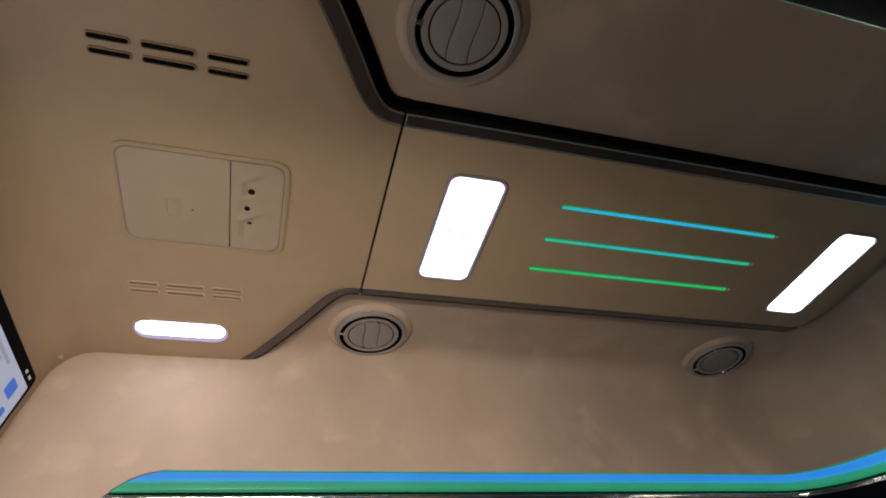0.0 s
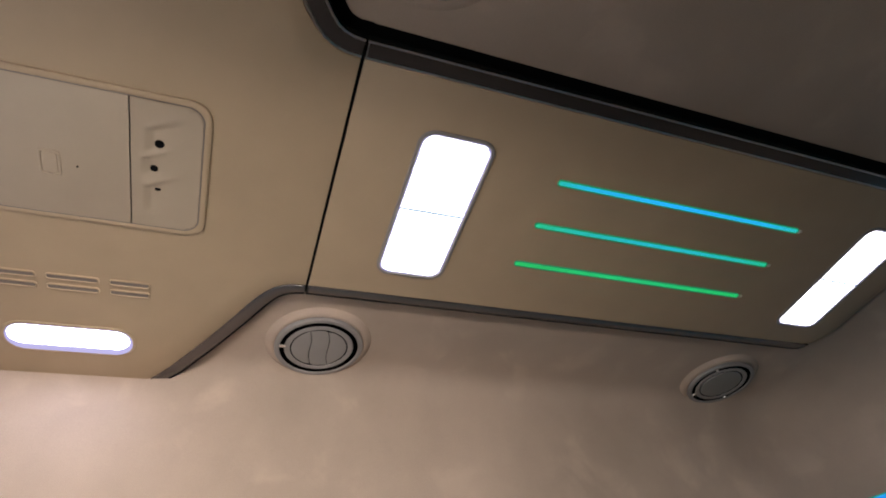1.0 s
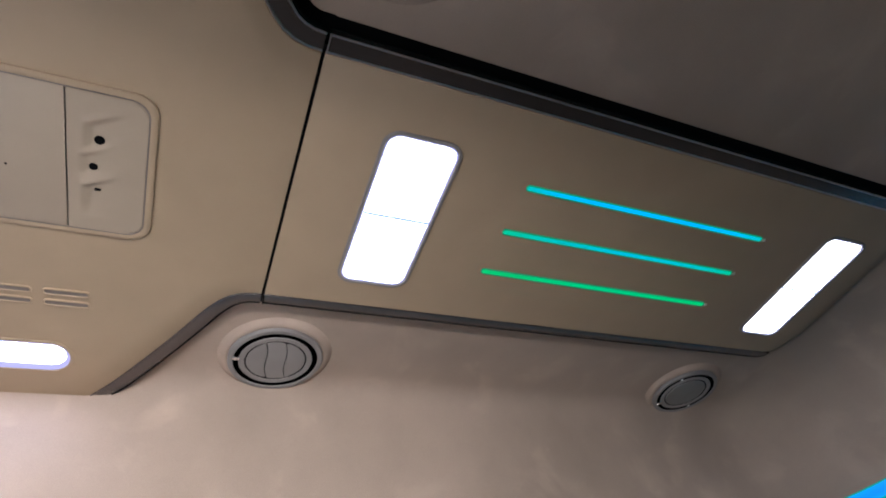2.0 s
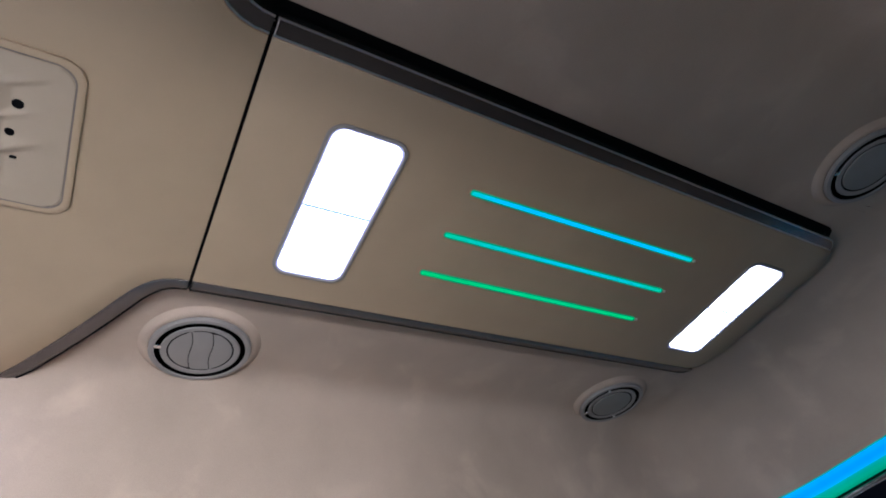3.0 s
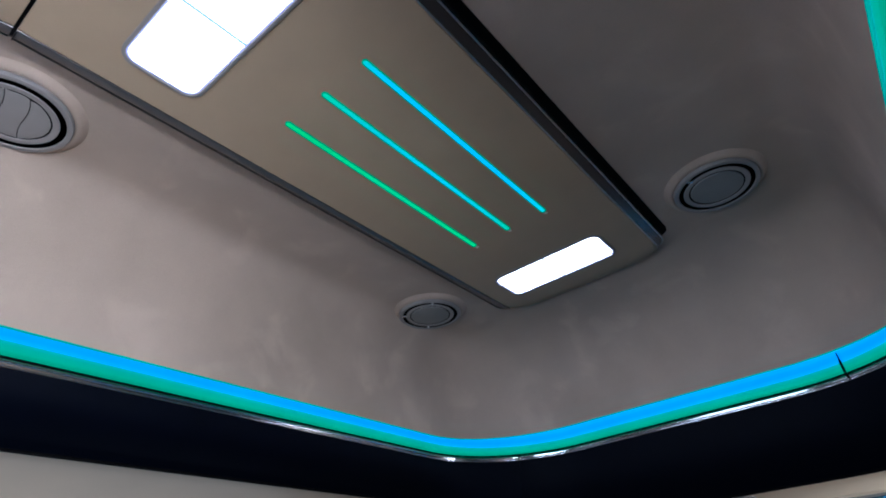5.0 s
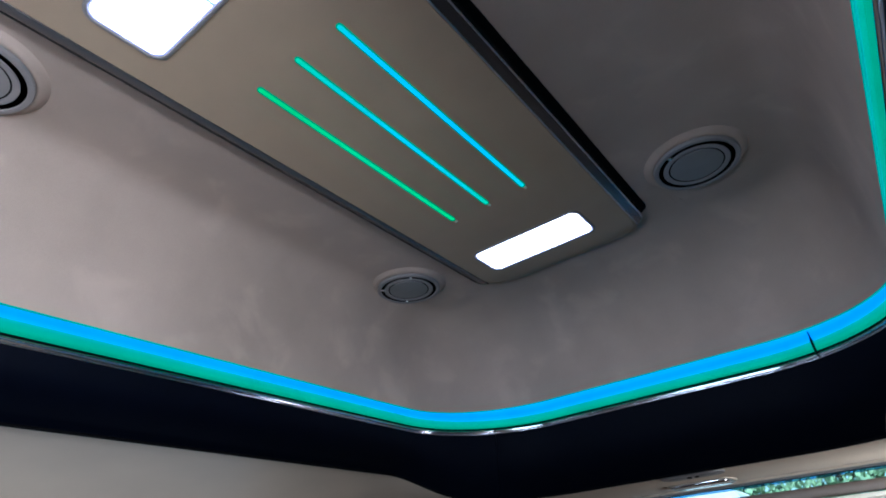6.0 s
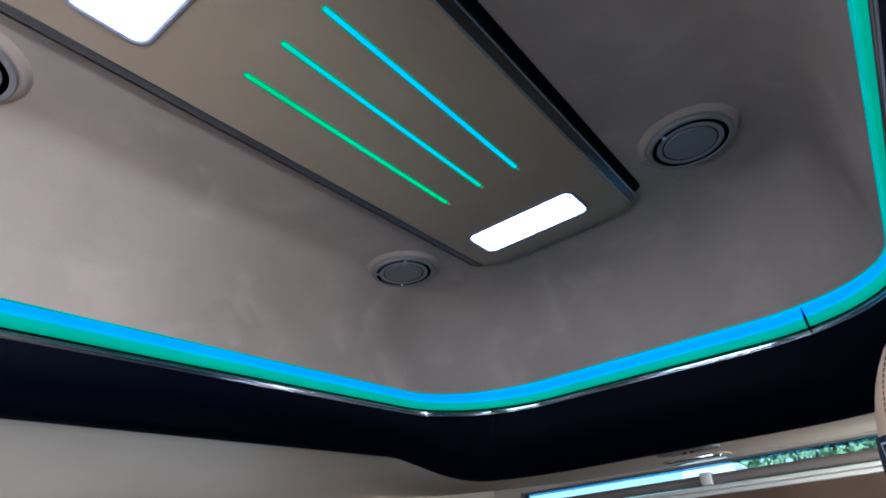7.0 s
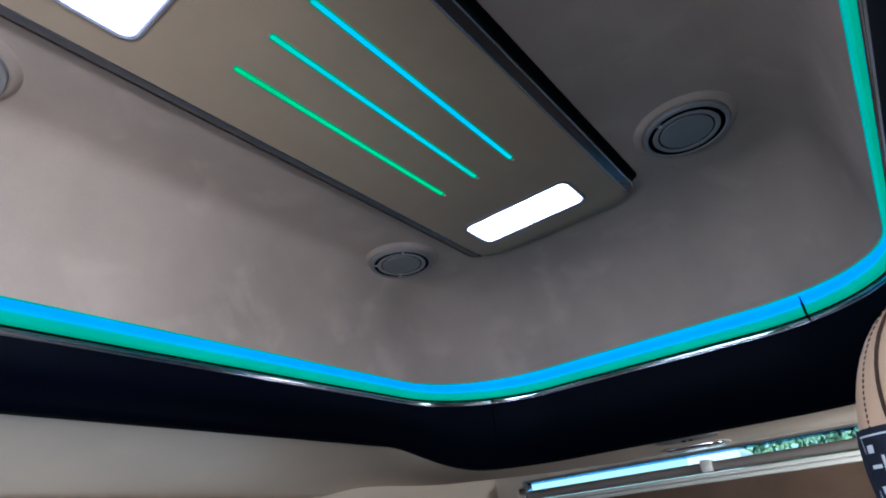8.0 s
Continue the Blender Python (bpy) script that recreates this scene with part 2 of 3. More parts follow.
def tube(points, r, n=8, bm=None):
    bm = bm or bmesh.new()
    pts = [Vector(p) for p in points]
    rows = []
    for i, p in enumerate(pts):
        d = (pts[min(i + 1, len(pts) - 1)] - pts[max(i - 1, 0)]).normalized()
        u = d.cross(Vector((0, 0, 1)))
        u = u.normalized() if u.length > 1e-4 else Vector((1, 0, 0))
        v = d.cross(u)
        rr = r[i] if isinstance(r, (list, tuple)) else r
        rows.append([p + u * rr * math.cos(2 * math.pi * k / n) + v * rr * math.sin(2 * math.pi * k / n) for k in range(n)])
    vs = grid(bm, rows, close=True)
    bm.faces.new(vs[0])
    bm.faces.new(vs[-1])
    return bm


# ---------------------------------------------------------------- plan of the raised roof
X0, X1, Y0, Y1, R = -0.408, 0.479, -0.84, 0.885, 0.23
Z_LIP, Z_TOP, Z_PANEL = 1.692, 1.919, 1.900


def outline(y0, step=0.03, y_right=None):
    """The lip of the raised roof from the front, round the rear, to the front: x, y, outward x, outward y."""
    out = []
    n = max(2, int((Y1 - R - y0) / step))
    for i in range(n):
        out.append((X0, y0 + (Y1 - R - y0) * i / n, -1.0, 0.0))
    for i in range(25):
        a = radians(180 - 90 * i / 24)
        out.append((X0 + R + R * math.cos(a), Y1 - R + R * math.sin(a), math.cos(a), math.sin(a)))
    m = int((X1 - X0 - 2 * R) / step)
    for i in range(1, m):
        out.append((X0 + R + (X1 - X0 - 2 * R) * i / m, Y1, 0.0, 1.0))
    for i in range(25):
        a = radians(90 - 90 * i / 24)
        out.append((X1 - R + R * math.cos(a), Y1 - R + R * math.sin(a), math.cos(a), math.sin(a)))
    for i in range(n - 1, -1, -1):
        out.append((X1, y0 + (Y1 - R - y0) * i / n, 1.0, 0.0))
    return out


def sweep(path, profile, bm=None, caps=True):
    """profile(nx, ny, x, y) gives points of (outward, z)."""
    bm = bm or bmesh.new()
    rows = [[(x + nx * o, y + ny * o, z) for o, z in profile(nx, ny, x, y)] for x, y, nx, ny in path]
    return bm, grid(bm, rows)


def solid_sweep(path, profile):
    """As sweep, with a closed profile and closed ends."""
    bm = bmesh.new()
    rows = [[(x + nx * o, y + ny * o, z) for o, z in profile(nx, ny, x, y)] for x, y, nx, ny in path]
    vs = grid(bm, rows, close=True)
    bm.faces.new(vs[0])
    bm.faces.new(vs[-1])
    return bm


def roof_depth(nx, ny):
    return 0.090 + 0.160 * max(0.0, ny) ** 2


def rear_rise(ny):
    """The lit band stands a little taller across the rear."""
    return 0.008 * max(0.0, ny) ** 2


def raised_roof():
    def profile(nx, ny, x, y):
        D, n = roof_depth(nx, ny), 3.5 - 1.1 * max(0.0, ny) ** 2 + 4.0 * min(1.0, max(0.0, (-0.34 - y) / 0.12))
        out, zl = [], Z_LIP + rear_rise(ny)
        for k in range(19):
            u = (k / 18) ** 1.6
            out.append((-D * u, zl + (Z_TOP - zl) * (1 - (1 - u) ** n) ** (1 / n)))
        return out
    bm, vs = sweep(outline(Y0), profile)
    bm.faces.new([r[-1] for r in vs])
    bm.normal_update()
    bmesh.ops.triangulate(bm, faces=[f for f in bm.faces if len(f.verts) > 4])
    ob = thing("ceiling", bm, SUEDE, "raised vaulted van ceiling in cream suede, faintly scuffed", "ceiling", kind="structure", sharp=60)
    shell = ob.modifiers.new("thickness", "SOLIDIFY")
    shell.thickness, shell.use_rim = -0.012, False
    return ob


raised_roof()


# ---------------------------------------------------------------- lit cove round the roof
Y_LED = -0.70
LIP = outline(Y_LED)


def band(points):
    return lambda nx, ny, x, y: points


def cove_light():
    root = empty("cove_light", "blue and green glowing light strip along the ceiling's lip", "led strip")
    part("upper_tube", solid_sweep(LIP, lambda nx, ny, x, y: [(o, z + (rear_rise(ny) if z > 1.68 else 0.0)) for o, z in ((0.0045, 1.6935), (0.0060, 1.684), (0.0065, 1.674), (0.012, 1.674), (0.012, 1.694))]),
         LED_BLUE, root, "glowing blue light tube")
    part("lower_lens", solid_sweep(LIP, lambda nx, ny, x, y: [(o + 0.005 * min(1.0, max(0.0, (-0.54 - y) / 0.05)) if o < 0.004 else o, z) for o, z in ((0.004, 1.6745), (-0.0015, 1.6738), (-0.0032, 1.671), (-0.0034, 1.665), (-0.0020, 1.660), (0.0015, 1.6575), (0.020, 1.6575), (0.020, 1.6738))]),
         LED_GREEN, root, "glowing green diffuser")
    # no separate light here: the tube's soft upper glow drawn as a strip
    part("upper_halo", solid_sweep(LIP, lambda nx, ny, x, y: [(o, z + rear_rise(ny)) for o, z in ((0.0008, 1.6955), (0.0016, 1.6912), (0.0044, 1.6905), (0.0044, 1.6955))]), LED_HALO, root, "soft green glow above the tube, modelled as an emitting strip")
    part("seam", solid_sweep(LIP, band([(0.0035, 1.6573), (0.0030, 1.6518), (0.020, 1.6518), (0.020, 1.6573)])), BLACK, root, "black seam under the diffuser")
    part("channel", solid_sweep(LIP, band([(0.0125, 1.699), (0.024, 1.699), (0.026, 1.656), (0.0205, 1.656), (0.0205, 1.690), (0.0125, 1.6945)])), BLACK, root)
    return root


COVE = cove_light()


def pieces_of_lip():
    """The lip in three lengths: left, rear, right, with a small gap at each joint."""
    left = [p for p in LIP if p[0] < -0.3105]
    rear = [p for p in LIP if -0.3105 < p[0] < 0.3435 and p[1] > 0]
    right = [p for p in LIP if p[0] > 0.3435]

    def cut(x):
        a = x
        side = 1 if x > 0 else -1
        cx = X1 - R if side > 0 else X0 + R
        c = (a - cx) / R
        s = math.sqrt(1 - c * c)
        return (a, Y1 - R + R * s, c, s)
    return [left + [cut(-0.3120)], [cut(-0.3085)] + rear + [cut(0.3405)], [cut(0.3445)] + right]


LENGTHS = pieces_of_lip()
SKIRTS = [LENGTHS[0][:-1] + [(-0.3104, LENGTHS[0][-1][1] + 0.0007, *LENGTHS[0][-1][2:])], [(-0.3098, LENGTHS[0][-1][1] + 0.0011, *LENGTHS[0][-1][2:])] + LENGTHS[1][1:-1] + LENGTHS[2][1:]]


def skirt_drop(nx, ny, x, y):
    """How far the skirt reaches down: deeper across the rear."""
    t = min(1.0, max(0.0, (ny - 0.05) / 0.75))
    return t * t * (3 - 2 * t)


def piping_profile(nx, ny, x, y):
    zb = 1.570 - 0.058 * skirt_drop(nx, ny, x, y)
    return [(0.074 + 0.0026 * math.cos(2 * math.pi * k / 8), zb - 0.0002 + 0.0026 * math.sin(2 * math.pi * k / 8)) for k in range(8)]


def skirt_profile(nx, ny, x, y):
    zb = 1.570 - 0.058 * skirt_drop(nx, ny, x, y)
    z0, out = 1.6432, []
    for k in range(13):
        u = k / 12
        out.append((0.0030 + 0.010 * u + 0.058 * u ** 3.0, z0 + (zb + 0.006 - z0) * u))
    out += [(0.076, zb + 0.001), (0.082, zb + 0.002), (0.088, zb + 0.006), (0.088, z0)]
    return out


for path in LENGTHS:
    strip = empty("chrome_strip", "polished chrome strip under the light cove", "trim strip", "chrome strips")
    part("upper_bead", solid_sweep(path, band([(0.0022, 1.6526), (0.0006, 1.6523), (0.0, 1.6515), (0.0006, 1.6506), (0.0022, 1.6502), (0.0200, 1.6502), (0.0200, 1.6526)])), CHROME, strip, sharp=70)
    part("face", solid_sweep(path, band([(0.0022, 1.6501), (0.0024, 1.6485), (0.0031, 1.6468), (0.0041, 1.6455), (0.0200, 1.6455), (0.0200, 1.6501)])), CHROME, strip, "polished face", sharp=70)
    part("lower_bead", solid_sweep(path, band([(0.0044, 1.6454), (0.0030, 1.6452), (0.0025, 1.6444), (0.0030, 1.6436), (0.0044, 1.6433), (0.0200, 1.6433), (0.0200, 1.6454)])), CHROME, strip, sharp=70)
for path in SKIRTS:
    skirt = empty("skirt_panel", "black-blue padded leather skirt under the chrome strip", "trim panel", "skirt panels")
    part("padding", solid_sweep(path, skirt_profile), NAVY, skirt, sharp=50)
    part("lower_piping", solid_sweep(path, piping_profile), BLACK, skirt, "thin black piping")
for w, z0, z1 in ((0.0020, 1.6565, 1.6765), (0.0008, 1.6766, 1.6890)):
    part("joint_slit", box(0.3425 - w, 0.3425 + w, 0.8530, 0.8770, z0, z1), BLACK, COVE, "dark joint between lengths")


def cove_ends():
    for x, s in ((X0, -1), (X1, 1)):
        pts = [(-0.86, 1.6935), (-0.535, 1.6935), (-0.555, 1.6915), (-0.58, 1.686), (-0.60, 1.677), (-0.62, 1.662),
               (-0.635, 1.645), (-0.645, 1.61), (-0.648, 1.56), (-0.86, 1.56)]
        bm = bmesh.new()
        a = [bm.verts.new((x - s * 0.0007, y, z)) for y, z in pts]
        b = [bm.verts.new((x + s * 0.030, y, z)) for y, z in pts]
        bm.faces.new(a)
        bm.faces.new(b)
        for i in range(len(pts)):
            bm.faces.new((a[i - 1], a[i], b[i], b[i - 1]))
        bm.normal_update()
        bmesh.ops.triangulate(bm, faces=[f for f in bm.faces if len(f.verts) > 4])
        thing("cove_end_panel", bm, SUEDE, "cream suede wall panel closing the light cove", "trim panel", "cove ends", "structure")


cove_ends()


# ---------------------------------------------------------------- lower ceiling, walls, floor
def soffit():
    def profile(nx, ny, x, y):
        d = skirt_drop(nx, ny, x, y)
        zb = 1.574 - 0.058 * d
        w = 0.36 + 0.26 * d
        out = []
        for k in range(15):
            u = k / 14
            out.append((0.078 + (w - 0.078) * u, zb - (0.075 * (1 - d) - 0.024 * d) * u ** 2.2))
        return out
    bm, vs = sweep(outline(Y0, 0.06), profile)
    ob = thing("lower_ceiling", bm, VINYL, "lower cream headliner around the raised roof", "ceiling", kind="structure", sharp=60)
    ob.modifiers.new("thickness", "SOLIDIFY").thickness = -0.012


soffit()
XL, XR, YF, YB = -0.765, 0.825, -0.86, 1.51


# unseen walls: dark lining and narrow openings hold back bounce and sky light
def wall_side(name, x0, x1):
    bm = box(x0, x1, YF, YB, 0.0, 1.30)
    thing(name + "_header", box(x0, x1, YF, YB, 1.48, 2.0), VINYL, "cream vinyl header above the side window", "wall", kind="structure")
    box(x0, x1, YF, -0.68, 1.30, 1.48, bm=bm)
    box(x0, x1, 0.60, YB, 1.30, 1.48, bm=bm)
    thing(name, bm, LINING, "unseen dark brown side wall, its long window opening narrowed to limit light", "wall", kind="structure")


wall_side("wall_west", XL - 0.04, XL)
wall_side("wall_east", XR, XR + 0.04)


def wall_ends():
    bm = box(XL, -0.66, YB, YB + 0.04, 0.0, 2.0)
    box(0.66, XR, YB, YB + 0.04, 0.0, 2.0, bm=bm)
    box(-0.66, 0.66, YB, YB + 0.04, 0.0, 0.85, bm=bm)
    box(-0.66, 0.66, YB, YB + 0.04, 1.535, 2.0, bm=bm)
    thing("wall_south", bm, VINYL, "cream vinyl rear wall round the rear window", "wall", kind="structure")
    # added unseen partition; its opening keeps front light off the ceiling
    bm = box(XL, XR, YF - 0.04, YF, 0.0, 1.14)
    box(XL, XR, YF - 0.04, YF, 1.42, 2.0, bm=bm)
    box(XL, -0.50, YF - 0.04, YF, 1.14, 1.42, bm=bm)
    box(0.50, XR, YF - 0.04, YF, 1.14, 1.42, bm=bm)
    thing("wall_north", bm, LINING, "unseen dark brown front partition, added, its opening shaping the front light", "wall", kind="structure")


wall_ends()
thing("floor", box(XL - 0.04, XR + 0.04, YF - 0.04, YB + 0.04, -0.04, 0.0), CARPET, "dark brown carpeted van floor", "floor", kind="structure")
thing("roof_skin", box(XL - 0.04, XR + 0.04, YF - 0.04, YB + 0.04, 2.0, 2.04), GREY, "outer roof skin above the ceiling", "roof", kind="structure")


def rear_window():
    root = empty("window_1", "rear window with cyan tinted glass behind a rolled blind", "window", kind="structure")
    p = part("pane", box(-0.66, 0.66, YB + 0.016, YB + 0.021, 0.85, 1.535), GLASS, root, "cyan tinted glass")
    p.visible_shadow = False
    band_glass = part("shade_band", box(-0.645, 0.645, YB + 0.010, YB + 0.014, 1.5215, 1.529), SHADE, root, "blue tinted band along the top")
    band_glass.visible_shadow = False
    bm = bmesh.new()
    for (x0, x1, z0, z1) in ((-0.66, -0.645, 0.85, 1.535), (0.645, 0.66, 0.85, 1.535), (-0.645, 0.645, 0.85, 0.868), (-0.645, 0.645, 1.529, 1.535)):
        box(x0, x1, YB + 0.004, YB + 0.034, z0, z1, bm=bm)
    part("window_frame", bm, GREY, root, "grey rubber frame")


rear_window()


# ---------------------------------------------------------------- centre console of the roof
def console():
    root = empty("ceiling_console", "long beige ceiling console with two lamps and three light lines", "ceiling console")
    pts = [(-0.165, -0.2725), (0.165, -0.2725)]
    pts += [(0.165, 0.63), (0.160, 0.652), (0.145, 0.664), (0.12, 0.669), (0.0, 0.671), (-0.12, 0.669), (-0.145, 0.664), (-0.160, 0.652), (-0.165, 0.63)]
    part("panel", slab(pts, Z_PANEL, 1.93, 0.003), PANEL, root, sharp=60)
    for s in (1, -1):
        # bead highlight painted bright on the east, left dark on the west
        trim_rail(root, [(s * 0.165, y, s, 0.0) for y in [-0.2725 + 0.902 * i / 30 for i in range(31)] + [0.640, 0.648, 0.653]], BEAD_GLINT if s > 0 else BLACK, True)
    # soft lip that runs up into the ceiling behind the lamp
    rear = [p for p in pts if p[1] > 0.625]
    rows = []
    for k in range(9):
        u = k / 8
        rows.append([(x * (1 + 0.035 * u), 0.625 + (y - 0.625) * (1 + 0.75 * u) + 0.012 * u, Z_PANEL + 0.0004 + 0.0192 * (u * u * (3 - 2 * u))) for x, y in rear])
    bm = bmesh.new()
    grid(bm, rows)
    part("rear_lip", bm, PANEL, root, sharp=80)
    for s in (1, -1):
        part("end_bead", box(s * 0.174 - 0.0088, s * 0.174 + 0.0088, -0.2722, -0.2709, 1.8999, 1.9030, 0.0005), BEAD_GLINT if s > 0 else BLACK, root, "thin edge bead, coloured by how light catches that side")
    return root


def trim_rail(root, path, bead, tip=False, wide=1.0):
    """A glossy level strip with rounded beads, their highlight painted, and a dark gap behind it."""
    n = len(path)
    gap = 0.0215 if bead is BLACK else 0.0300

    def k(i):
        return max(0.12, 1 - ((i - (n - 4)) / 3.0) ** 2) if tip and i > n - 4 else 1.0

    def made(pts, mat, name, label):
        bm = bmesh.new()
        rows = []
        for i, (x, y, nx, ny) in enumerate(path):
            w = k(i) * (1 + (wide - 1) * min(1.0, i / 6))
            rows.append([(x + nx * o * w, y + ny * o * w, z) for o, z in pts])
        vs = grid(bm, rows, close=True)
        bm.faces.new(vs[0])
        bm.faces.new(vs[-1])
        part(name, bm, mat, root, label, sharp=25)
    made([(0.0008, 1.9009), (0.0050, 1.9008), (0.0100, 1.9011), (0.0140, 1.9017), (0.0166, 1.9025), (0.0176, 1.9045), (0.0178, 1.925), (0.0008, 1.925)], TRIM, "trim_rail", "glossy dark brown edge strip")
    made([(-0.0003, 1.9004), (0.0002, 1.8998), (0.0010, 1.8998), (0.0017, 1.9004), (0.0018, 1.9012), (-0.0002, 1.9014)], TRIM if bead is BLACK else bead, "inner_bead", "thin edge bead, coloured by how light catches that side")
    made([(0.0158, 1.9022), (0.0163, 1.9014), (0.0171, 1.9014), (0.0178, 1.9020), (0.0180, 1.9032), (0.0162, 1.9032)], bead, "outer_bead", "thin edge bead, coloured by how light catches that side")
    made([(0.0179, 1.9178), (gap, 1.9178), (gap + 0.001, 1.930), (0.0179, 1.930)], BLACK, "gap_seal", "black gap seal")


CONSOLE = console()
part("gap_seal", box(-0.172, 0.172, -0.2765, -0.2720, 1.9035, 1.93), BLACK, CONSOLE, "black seal in the panel joint")
for side in (-0.1845, 0.1845):
    part("gap_seal", box(side - 0.0115, side + 0.0115, -0.2800, -0.2690, 1.9172, 1.93), BLACK, CONSOLE, "black gap seal")


def ceiling_lamp(x0, x1, y0, y1):
    root = empty("ceiling_lamp", "lit white twin ceiling lamp with a grey rounded frame", "lamp", "console lamps")
    part("frame", ring_plate(round_rect(x0, x1, y0, y1, 0.020), round_rect(x0 + 0.0046, x1 - 0.0046, y0 + 0.0046, y1 - 0.0046, 0.0155), 1.8972, 1.903), BEZEL, root, "taupe rim")
    xm = (x0 + x1) / 2
    o = round_rect(x0 + 0.0068, x1 - 0.0068, y0 + 0.0068, y1 - 0.0068, 0.0140)
    # lamp halo modelled as a ring with its own glow
    part("lens_halo_ring", ring_plate(round_rect(x0 + 0.0046, x1 - 0.0046, y0 + 0.0046, y1 - 0.0046, 0.0152), o, 1.8984, 1.902), LENS_HALO, root, "violet halo round the lens, given its own glow")
    lo = [p for p in o if p[0] < xm]
    hi = [p for p in o if p[0] > xm]
    lo = [(xm - 0.0010, y1 - 0.0068)] + lo + [(xm - 0.0010, y0 + 0.0068)]
    hi = [(xm + 0.0010, y0 + 0.0068)] + sorted([p for p in hi if p[1] < (y0 + y1) / 2]) + sorted([p for p in hi if p[1] >= (y0 + y1) / 2], key=lambda p: (p[1], -p[0])) + [(xm + 0.0010, y1 - 0.0068)]
    part("lens", slab(lo, 1.8988, 1.902), LIGHT, root, "glowing white lens")
    part("lens", slab(hi, 1.8988, 1.902), LIGHT, root, "glowing white lens")
    part("lens_gap", box(xm - 0.0017, xm + 0.0017, y0 + 0.0068, y1 - 0.0068, 1.8980, 1.902), LIGHT_GAP, root)
    return root


ceiling_lamp(-0.122, 0.105, -0.193, -0.098)
ceiling_lamp(-0.122, 0.105, 0.522, 0.616)


def light_line(x, core, edge, label):
    root = empty("light_line", label, "led line", "console light lines")
    pts = round_rect(x - 0.0030, x + 0.0030, -0.002, 0.402, 0.0026, 4)
    # the ring emits to draw the line's glow fringe
    part("channel", ring_plate(round_rect(x - 0.0045, x + 0.0045, -0.0034, 0.4034, 0.0040, 4), pts, 1.8982, 1.902), edge, root, "green glow round the line, modelled as an emitting ring")
    part("diffuser", slab(round_rect(x - 0.0029, x + 0.0029, -0.0015, 0.4015, 0.0024, 4), 1.8978, 1.902, 0.001), core, root)
    part("end_pin", lathe([(0.0, -0.0010), (0.0020, -0.0008), (0.0029, 0.0), (0.0029, 0.002)], 12, at=(x, 0.4085, 1.8990)), RAIL, root, "pale end pin")


light_line(0.0703, LINE_BLUE, LINE_HALO, "thin glowing blue light line set in the console")
light_line(0.0, LINE_TEAL, LINE_HALO, "thin glowing cyan light line set in the console")
light_line(-0.0703, LINE_GREEN, LINE_HALO, "thin glowing green light line set in the console")


# ---------------------------------------------------------------- flared front panel and screen bulkhead
FLARE = ((-0.2765, 0.165), (-0.290, 0.1658), (-0.303, 0.1690), (-0.315, 0.1755), (-0.326, 0.1860), (-0.336, 0.1990), (-0.347, 0.2170),
         (-0.36, 0.2400), (-0.38, 0.2740), (-0.40, 0.3060), (-0.42, 0.3370), (-0.44, 0.3670), (-0.46, 0.3930), (-0.474, 0.4080), (-0.482, 0.4140))


def front_panel():
    root = empty("front_panel", "flared beige front ceiling panel curving down to the screen bulkhead", "ceiling panel")
    rows = [(y, Z_PANEL, w) for y, w in FLARE] + [(y, Z_PANEL, 0.415) for y in (-0.50, -0.56, -0.62, -0.68, -0.705)]
    for i in range(1, 11):
        a = radians(7.8 * i)
        rows.append((-0.705 - 0.070 * math.sin(a), Z_PANEL - 0.070 * (1 - math.cos(a)), 0.415))
    rows += [(-0.790, 1.78, 0.415), (-0.806, 1.70, 0.415), (-0.822, 1.62, 0.415), (-0.835, 1.55, 0.415)]
    bm = bmesh.new()
    lines = []
    for i, (y, z, w) in enumerate(rows):
        a, b = rows[max(0, i - 1)], rows[min(len(rows) - 1, i + 1)]
        ty, tz = b[0] - a[0], b[1] - a[1]
        q = math.hypot(ty, tz)
        uy, uz = tz / q, -ty / q
        r = 0.003
        row = [(-w, y + uy * 0.022, z + uz * 0.022), (-w, y + uy * r, z + uz * r), (-w + r * 0.3, y + uy * r * 0.3, z + uz * r * 0.3), (-w + r, y, z)]
        row += [((-w + r) + 2 * (w - r) * k / 10, y, z) for k in range(1, 10)]
        row += [(w - r, y, z), (w - r * 0.3, y + uy * r * 0.3, z + uz * r * 0.3), (w, y + uy * r, z + uz * r), (w, y + uy * 0.022, z + uz * 0.022)]
        lines.append(row)
    vs = grid(bm, lines)
    bm.faces.new(vs[0])
    part("panel", bm, PANEL, root, sharp=60)
    for s in (1, -1):
        path = []
        for i, (y, w) in enumerate(FLARE):
            a, b = FLARE[max(0, i - 1)], FLARE[min(len(FLARE) - 1, i + 1)]
            ty, tx = b[0] - a[0], b[1] - a[1]
            q = math.hypot(tx, ty)
            path.append((s * w, y, s * -ty / q, tx / q))
        trim_rail(root, path, BEAD_GLINT if s > 0 else BLACK, True, 1.2)
    return root




front_panel()


def slot_row(x, recess_shade):
    """Two rows of three louvre slots pressed into the panel, shade painted as strips."""
    root = empty("air_slots", "two rows of slim dark vent slots in the beige panel", "vent", "front panel slots")
    for dx in (0.008, -0.010):
        for y0, y1 in ((-0.636, -0.594), (-0.581, -0.526), (-0.512, -0.468)):
            a = round_rect(x + dx - 0.0032, x + dx + 0.0032, y0, y1, 0.003, 4)
            part("slot", slab(a, 1.8990, 1.905), recess_shade, root, "slim strip in the colour of the shaded opening")
            part("slot_lip", ring_plate(round_rect(x + dx - 0.0060, x + dx + 0.0050, y0 - 0.002, y1 + 0.002, 0.0045, 4), a, 1.8978, 1.903), PANEL, root)


